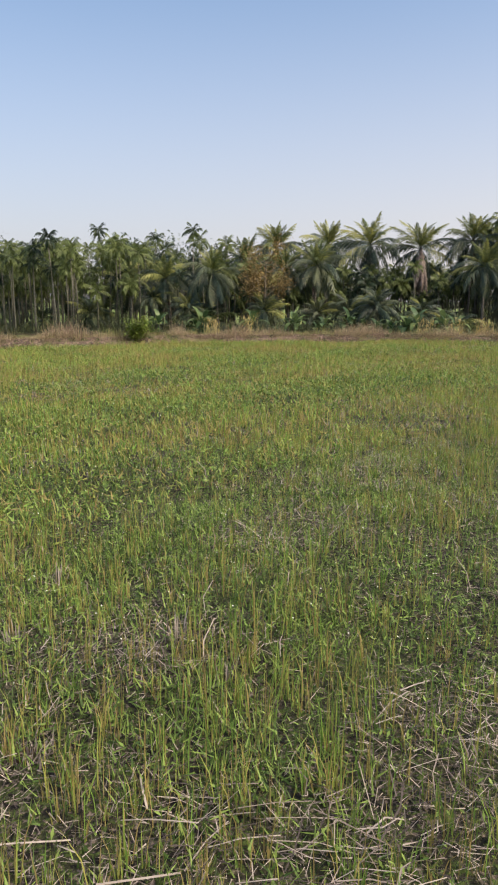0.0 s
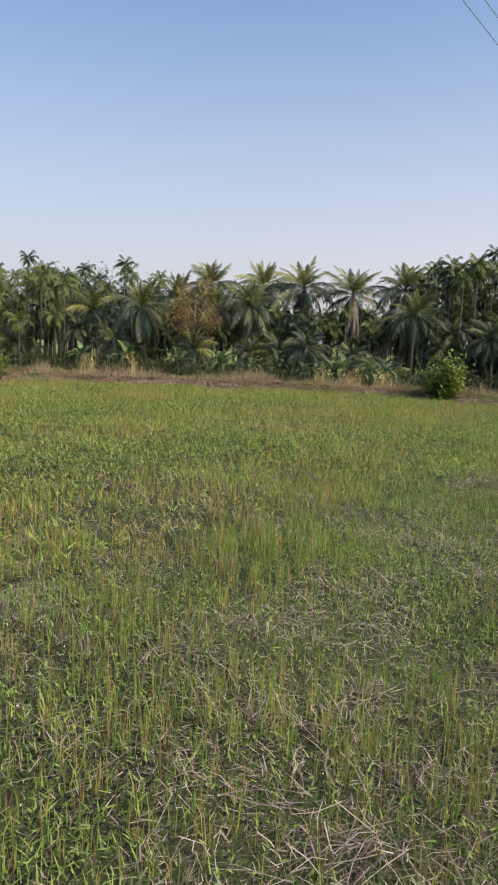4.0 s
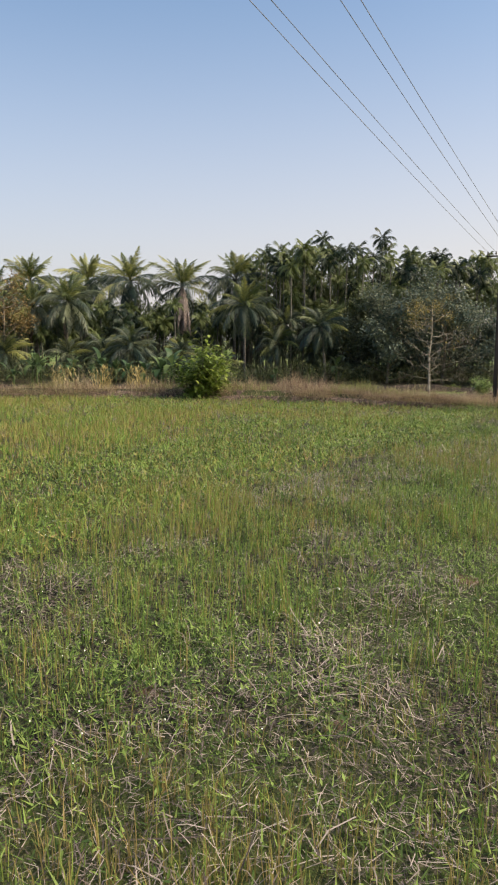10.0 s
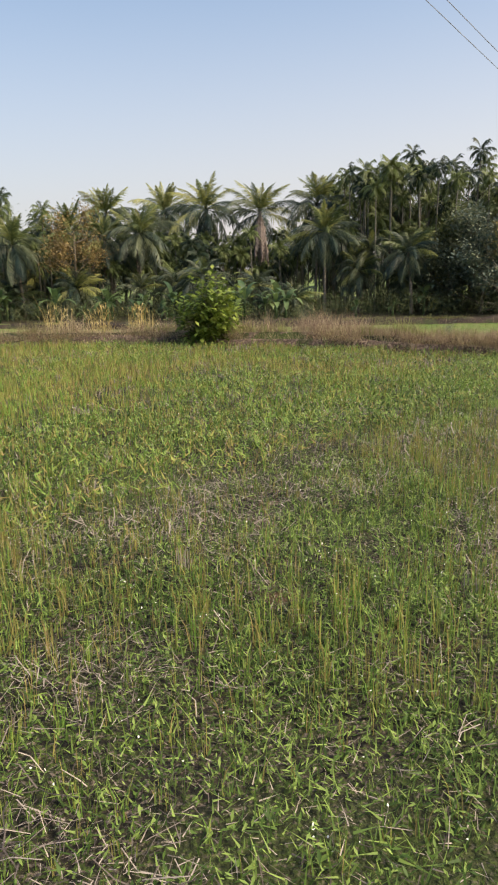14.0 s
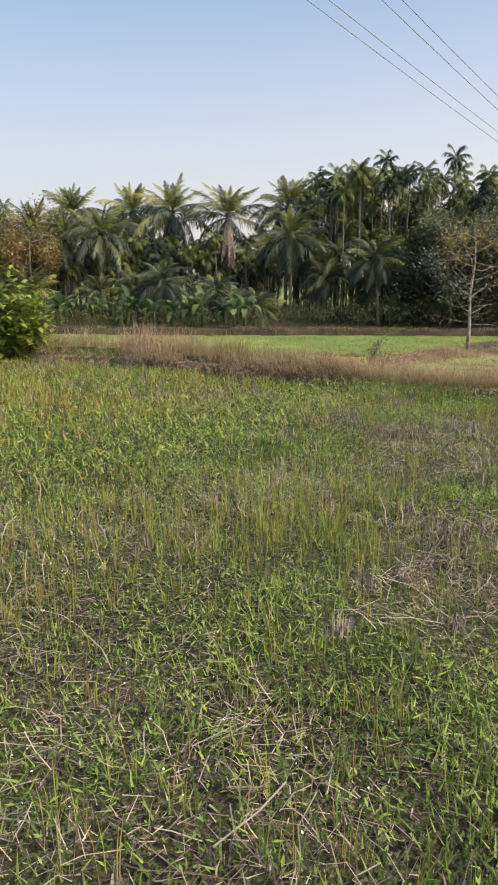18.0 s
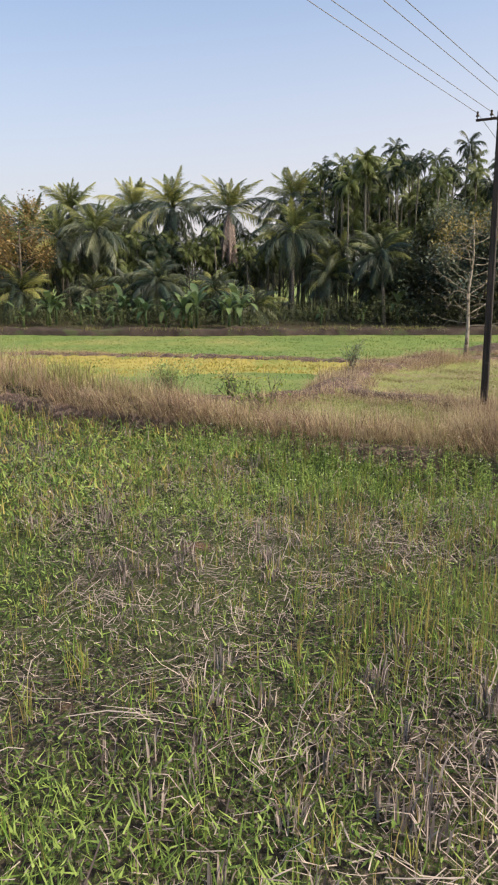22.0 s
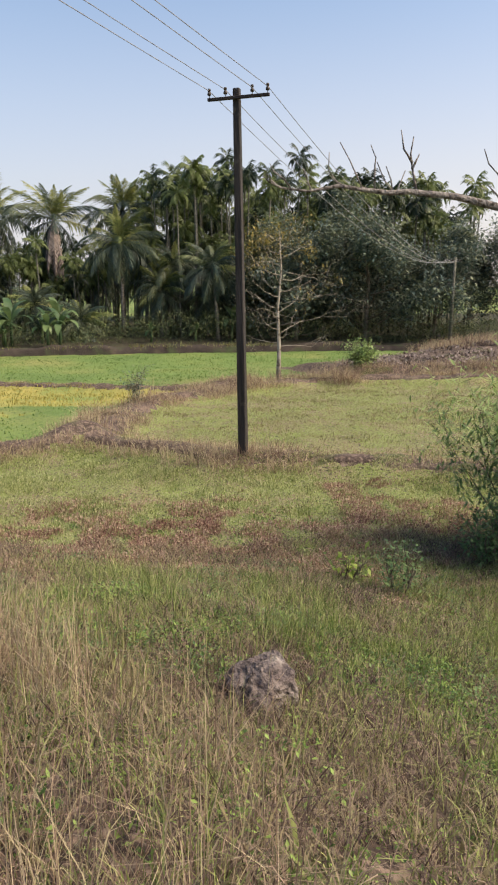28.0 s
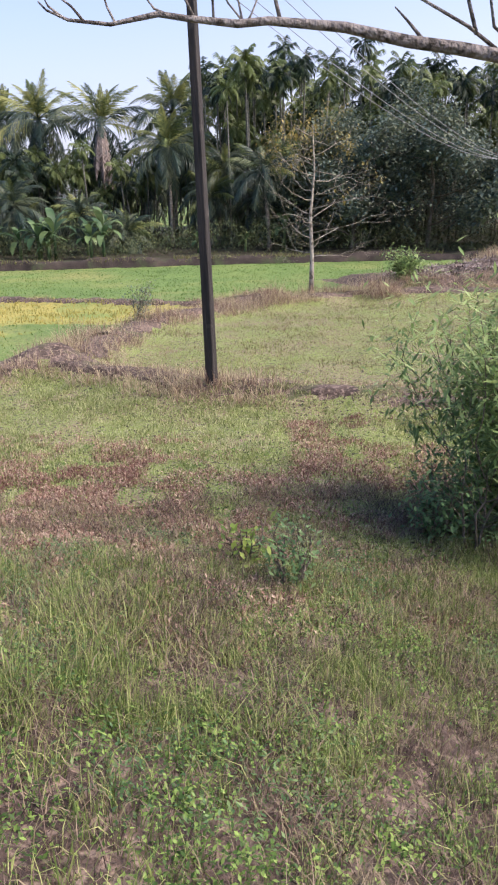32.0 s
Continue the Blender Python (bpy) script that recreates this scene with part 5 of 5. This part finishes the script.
x, y = scatter(120000, -14, 24, 14, 30, lambda x, y: smooth01((outside(x, y) - 0.02) / 0.2) * smooth01((2.0 - outside(x, y)) / 1.2) * 1.0 * (0.08 + 0.92 * smooth01((0.6 * vnoise(x, y, 1.2, 61) + 0.4 * vnoise(x, y, 0.45, 67) - 0.3) / 0.3)) * np.where((x > 12) & (y < 25), 0, 1))
tufts(b, x, y, 7, 0.4 * (0.12 + 1.2 * vnoise(x, y, 0.7, 62) ** 1.6), 0.0052, 0.95, 0.08, 0.7)
x, y = scatter(38000, 11.5, 18.6, 17, 25.5, lambda x, y: smooth01((outside(x, y) - 0.0) / 0.15) * smooth01((np.where(y < 21.5, 1.0, 2.1) - outside(x, y)) / 0.9) * smooth01((np.where(y < 21.6, 18.5, 17.4) - x) / 0.5) * (0.12 + 0.88 * smooth01((0.5 * vnoise(x, y, 0.9, 61) + 0.5 * vnoise(x, y, 0.35, 67) - 0.28) / 0.3)))
tufts(b, x, y, 11, np.where(x < 15, 0.3, 0.42) * (0.12 + 1.25 * vnoise(x, y, 1.1, 62) * vnoise(x, y, 0.4, 59) ** 0.5), 0.0024, 0.95, 0.04, 0.6)
# tall wisps that stand out of the thick of it
x, y = scatter(2600, 9, 18.4, 16.5, 25.5, lambda x, y: smooth01((outside(x, y) - 0.1) / 0.2) * smooth01((1.5 - outside(x, y)) / 0.8) * smooth01((np.where(y < 21.6, 18.5, 17.4) - x) / 0.5) * smooth01((vnoise(x, y, 0.7, 58) - 0.35) / 0.3))
tufts(b, x, y, 9, np.where(x < 15, 0.4, 0.55) * np.random.uniform(0.7, 1.15, len(x)), 0.0022, 0.5, 0.05, 0.35)
x, y = scatter(16000, 12, 18.6, 17, 25, lambda x, y: smooth01((0.4 - np.abs(outside(x, y) - 0.35)) / 0.3))
tufts(b, x, y, 7, 0.16, 0.003, 0.9, 0.06, 0.6)
for line, wide in ((BUND_POLE, 0.75), (BUND_DIAG, 0.85), (BUND_MID, 0.35)):
    far = 190000
    x, y = scatter(far, -14, 40, 28, 58, lambda x, y: (near_line(x, y, line)[0] < wide) * smooth01((vnoise(x, y, 1.3, 63) - 0.2) / 0.4))
    tufts(b, x, y, 6, {0.85: 0.42, 0.75: 0.16, 0.35: 0.16}[wide] * (0.15 + 1.6 * vnoise(x, y, 1.3, 64) ** 2), 0.0085, 1.2, 0.14, 0.7)
x, y = scatter(9000, 27, 46, 42, 56, lambda x, y: smooth01((x - 32.5) / 2.5) * smooth01((y - 48.2) / 0.8) * smooth01((54 - y) / 2))
tufts(b, x, y, 6, 0.55, 0.012, 0.5, 0.15)
x, y = scatter(16000, 27, 46, 42, 49, lambda x, y: smooth01(1.3 - np.abs(y - np.interp(x, [20, 27, 33, 45], [47, 46.4, 45.0, 42.6]) - 0.35) / 0.5) * smooth01((x - 27) / 0.5) * (0.2 + 0.8 * vnoise(x, y, 1.0, 55)))
tufts(b, x, y, 6, 0.3, 0.01, 1.2, 0.15, 0.6)
stuff("dry_grass", b, M_DRY, "long dry pinkish-brown grass along the bunds", "grass")

b = Build()
x, y = scatter(50000, -14, 18, 16, 29, lambda x, y: smooth01((outside(x, y) - 0.1) / 0.3) * smooth01((2.4 - outside(x, y)) / 0.8) * (0.1 + 0.9 * smooth01((vnoise(x, y, 1.6, 65) - 0.3) / 0.3)))
tufts(b, x, y, 6, 0.24 * (0.4 + 0.9 * vnoise(x, y, 0.9, 66)), 0.008, 0.6, 0.06, 0.5)
stuff("bund_grass", b, M_FADED, "olive and tan grass growing along the first bund", "grass")

b = Build()
x, y = scatter(26000, 28, 44, 43, 50, lambda x, y: smooth01((y - np.interp(x, [20, 27, 33, 45], [47, 46.4, 45.0, 42.6]) - 0.5) / 0.4) * smooth01((49.5 - y) / 0.8) * smooth01((x - 28) / 1.0) * smooth01((vnoise(x, y, 0.8, 90) - 0.25) / 0.3))
n = len(x)
b.leaves(lift(x, y, 0.02) + np.array([0, 0, 1]) * np.random.exponential(0.05, n)[:, None], np.random.uniform(0.06, 0.2, n), np.random.uniform(0.04, 0.1, n), np.random.rand(n) * 6.28, np.random.uniform(-0.3, 1.1, n))
stuff("dry_litter", b, M_PALMDEAD, "pale withered leaf litter heaped on the mound", "litter")

# ---- slope below the bund ----
slope = lambda x, y: ((outside(x, y) > 0.4) & (near_line(x, y, BUND_POLE)[1] < 0)).astype(float)
spot = lambda x, y, cx, cy, r: np.exp(-(((x - cx) ** 2 + (y - cy) ** 2) / r**2))
bank = lambda x, y: smooth01((24.9 - y) / 1.2) * smooth01((x - 16.5) / 1.0)
red = lambda x, y: np.clip(spot(x, y, 17.8, 27.2, 1.2) + spot(x, y, 19.2, 26.4, 1.1) + 0.8 * spot(x, y, 18.8, 25.7, 0.7) + 0.7 * spot(x, y, 20.2, 26.6, 0.7) + 0.4 * spot(x, y, 19.0, 28.3, 0.8) + 0.45 * smooth01((vnoise(x, y, 0.9, 85) - 0.6) / 0.1), 0, 1)
b = Build()
# short turf over the level part, in small cushions
x, y = scatter(105000, 11, 29, 22.5, 33, lambda x, y: slope(x, y) * smooth01((y - 23.6) / 1.2) * np.where(x > 16, 1.0, 0.5) * (0.18 + 0.82 * smooth01((0.5 * vnoise(x, y, 0.8, 71) + 0.5 * vnoise(x, y, 0.22, 70) - 0.38) / 0.18)) * (1 - 0.7 * red(x, y)))
tufts(b, x, y, 5, 0.035 + 0.05 * vnoise(x, y, 0.5, 72), 0.0075, 0.9, 0.06, 0.5)
stuff("slope_turf", b, M_TURF, "short pale green turf on the level below the slope", "grass")
b = Build()
clump = lambda x, y, a, b: smooth01((0.45 * vnoise(x, y, 0.75, a) + 0.55 * vnoise(x, y, 0.2, b) - 0.47) / 0.1)
x, y = scatter(22000, 16, 25, 20.0, 25.5, lambda x, y: slope(x, y) * clump(x, y, 71, 70) * (0.3 + 0.7 * smooth01((y - 21.9) / 0.7)))
tufts(b, x, y, 7, 0.06 + 0.12 * vnoise(x, y, 0.6, 72), 0.0045, 0.85, 0.04, 0.5)
# long arching clumps
x, y = scatter(7000, 17.5, 23, 21, 25.2, lambda x, y: slope(x, y) * np.clip(spot(x, y, 19.5, 23.2, 0.5) + 0.8 * spot(x, y, 20.6, 23.6, 0.4) + 0.9 * spot(x, y, 18.5, 23.4, 0.7) + 0.7 * spot(x, y, 18.2, 24.2, 0.6) + 0.6 * spot(x, y, 18.62, 21.25, 0.16) + 0.04, 0, 1) * smooth01((vnoise(x, y, 0.35, 70) - 0.3) / 0.3))
tufts(b, x, y, 11, 0.26 * (0.4 + 0.8 * vnoise(x, y, 0.5, 73)), 0.0034, 1.0, 0.045, 0.5)
stuff("slope_grass", b, M_GRASS, "green grass in tufts on the slope below the bund", "grass")
b = Build()
x, y = scatter(20000, 11, 29, 17, 33, lambda x, y: slope(x, y) * np.where((y < 26.5) & (x > 16), 0.9, 0.45) * clump(x, y, 74, 72))
tufts(b, x, y, 7, 0.05 + 0.12 * bank(x, y) * vnoise(x, y, 0.6, 75) ** 2, 0.0036, 1.2, 0.06, 0.6)
x, y = scatter(170000, 16.5, 24.0, 19.5, 27, lambda x, y: (outside(x, y) > 0.2) * (near_line(x, y, BUND_POLE)[1] < 0) * np.clip(0.15 + 0.85 * clump(x, y, 79, 86), 0, 1))
n = len(x)
p = lift(x, y, 0.006) + np.array([0, 0, 1]) * np.random.exponential(0.025, n)[:, None]
b.blades(p, np.random.uniform(0.04, 0.15, n), np.random.uniform(0.0025, 0.0055, n), np.random.uniform(0.8, 1.12, n), np.random.rand(n) * 6.28)
# withered twiggy stalks standing in knots
x, y = scatter(5200, 17, 24, 20, 25.5, lambda x, y: slope(x, y) * (0.12 + 0.88 * smooth01((0.6 * vnoise(x, y, 0.55, 87) + 0.4 * vnoise(x, y, 0.2, 91) - 0.5) / 0.1)))
tufts(b, x, y, 12, 0.12, 0.0026, 0.9, 0.08, 0.6)
# dead stems at the foot of the first bund
x, y = scatter(16000, 8, 18.6, 16.5, 27, lambda x, y: smooth01(1.5 - np.abs(outside(x, y) + 0.06) / 0.14) * (0.25 + 0.75 * vnoise(x, y, 0.5, 92)))
tufts(b, x, y, 7, 0.2 * np.random.uniform(0.5, 1.2, len(x)), 0.0036, 0.6, 0.05, 0.5)
# straw-pale grass bent over beside the stone and along the path
x, y = scatter(1500, 17.4, 20.6, 20.2, 22.2, lambda x, y: slope(x, y) * np.clip(spot(x, y, 18.9, 21.2, 0.35) + 0.8 * spot(x, y, 19.6, 21.1, 0.3) + 0.6 * spot(x, y, 18.1, 21.5, 0.25), 0, 1))
tufts(b, x, y, 12, 0.16, 0.0024, 1.4, 0.06, 0.5)
stuff("faded_grass", b, M_MAT, "faded brown grass matted into the slope", "grass")
b = Build()
x, y = scatter(46000, 16, 25, 18, 29, lambda x, y: slope(x, y) * np.where(y < 25, 1.0, 0.5) * clump(x, y, 76, 88))
weed_leaves(x, y, 7, 0.035, 0.03 + 0.13 * bank(x, y) * vnoise(x, y, 0.5, 69), 0.025, 0.5)
x, y = scatter(60000, 16.5, 24.0, 20, 27, lambda x, y: slope(x, y) * (0.08 + 0.8 * smooth01((vnoise(x, y, 0.4, 77) - 0.4) / 0.25)))
weed_leaves(x, y, 1, 0.02, np.random.exponential(0.04, len(x)), 0.022, 0.5)
stuff("slope_weeds", b, M_WEED, "small broad-leaved weeds on the slope", "weeds")
b = Build()
x, y = scatter(5000, 17, 24, 22, 26, lambda x, y: slope(x, y) * smooth01((vnoise(x, y, 0.7, 68) - 0.55) / 0.15))
weed_leaves(x, y, 12, 0.05, 0.05 + 0.1 * vnoise(x, y, 0.5, 69), 0.026, 0.45)
stuff("bluish_weeds", b, M_BLUEWEED, "bluish-green broad-leaved weeds in clumps on the slope", "weeds")
b = Build()
x, y = scatter(40000, 15.5, 23, 23.5, 29.5, lambda x, y: slope(x, y) * 0.8 * smooth01((vnoise(x, y, 0.3, 78) - 0.3) / 0.2) * red(x, y))
tufts(b, x, y, 6, 0.06, 0.008, 0.7, 0.05, 0.5)
weed_leaves(x, y, 4, 0.05, 0.05, 0.035, 0.45)
stuff("red_weeds", b, M_RED, "patch of reddish-brown withered weeds on the slope", "weeds")

# ---- paddy beyond ----
b = Build()
x, y = scatter(24000, -25, 45, 32, 71, lambda x, y: beyond(x, y) & ~ripe(x, y) & ~faded(x, y))
tufts(b, x, y, 3, 0.08 * (0.6 + 0.6 * vnoise(x, y, 2, 82)), 0.035, 0.75, 0.3)
stuff("green_paddy", b, M_PADDY, "young bright green rice in the lower fields", "rice")
b = Build()
x, y = scatter(24000, -25, 30, 36, 60, lambda x, y: beyond(x, y) & ripe(x, y))
tufts(b, x, y, 3, 0.10 * (0.6 + 0.6 * vnoise(x, y, 2, 83)), 0.03, 0.5, 0.2)
stuff("ripe_paddy", b, M_RIPE, "strip of ripe yellow rice in the lower field", "rice")
b = Build()
x, y = scatter(30000, 17, 45, 29, 48, lambda x, y: (beyond(x, y) & faded(x, y)) * (0.25 + 0.75 * smooth01((vnoise(x, y, 0.9, 89) - 0.3) / 0.3)))
tufts(b, x, y, 4, 0.07 * (0.4 + vnoise(x, y, 1.2, 84)), 0.014, 0.85, 0.12)
x, y = scatter(14000, 18, 34, -8, 21, lambda x, y: (outside(x, y) > 0.4) * (0.2 + 0.8 * smooth01((vnoise(x, y, 1.1, 93) - 0.3) / 0.3)))
tufts(b, x, y, 4, 0.1 * (0.4 + vnoise(x, y, 1.2, 84)), 0.014, 0.8, 0.12)
stuff("faded_stubble", b, M_FADED, "pale faded stubble and grass behind the pole", "stubble")

# ---- yellow reeds behind the bund ----
REEDS = [(-3.3, 26.8), (-1.9, 28.2), (5.0, 28.0), (6.2, 27.6), (7.0, 27.6)]
for k, (x, y) in enumerate(REEDS):
    b = Build()
    n = 11
    rx, ry = x + np.random.randn(n) * 0.16, y + np.random.randn(n) * 0.2
    tufts(b, rx, ry, 9, 0.6 - float(height(x, y, False)), 0.012, 0.28, 0.09, 0.4)
    top_x, top_y = np.repeat(rx, 10) + np.random.randn(n * 10) * 0.09, np.repeat(ry, 10) + np.random.randn(n * 10) * 0.09
    b.leaves(np.stack([top_x, top_y, np.random.uniform(0.0, 0.8, n * 10)], 1), np.random.uniform(0.1, 0.24, n * 10), np.full(n * 10, 0.02), np.random.rand(n * 10) * 6.28, np.random.uniform(0.4, 1.4, n * 10))
    tagged(new("reed_clump", b.mesh("reed_clump", M_REED)), "clump of tall dry yellow reeds behind the bund", "reeds", "reed clumps")
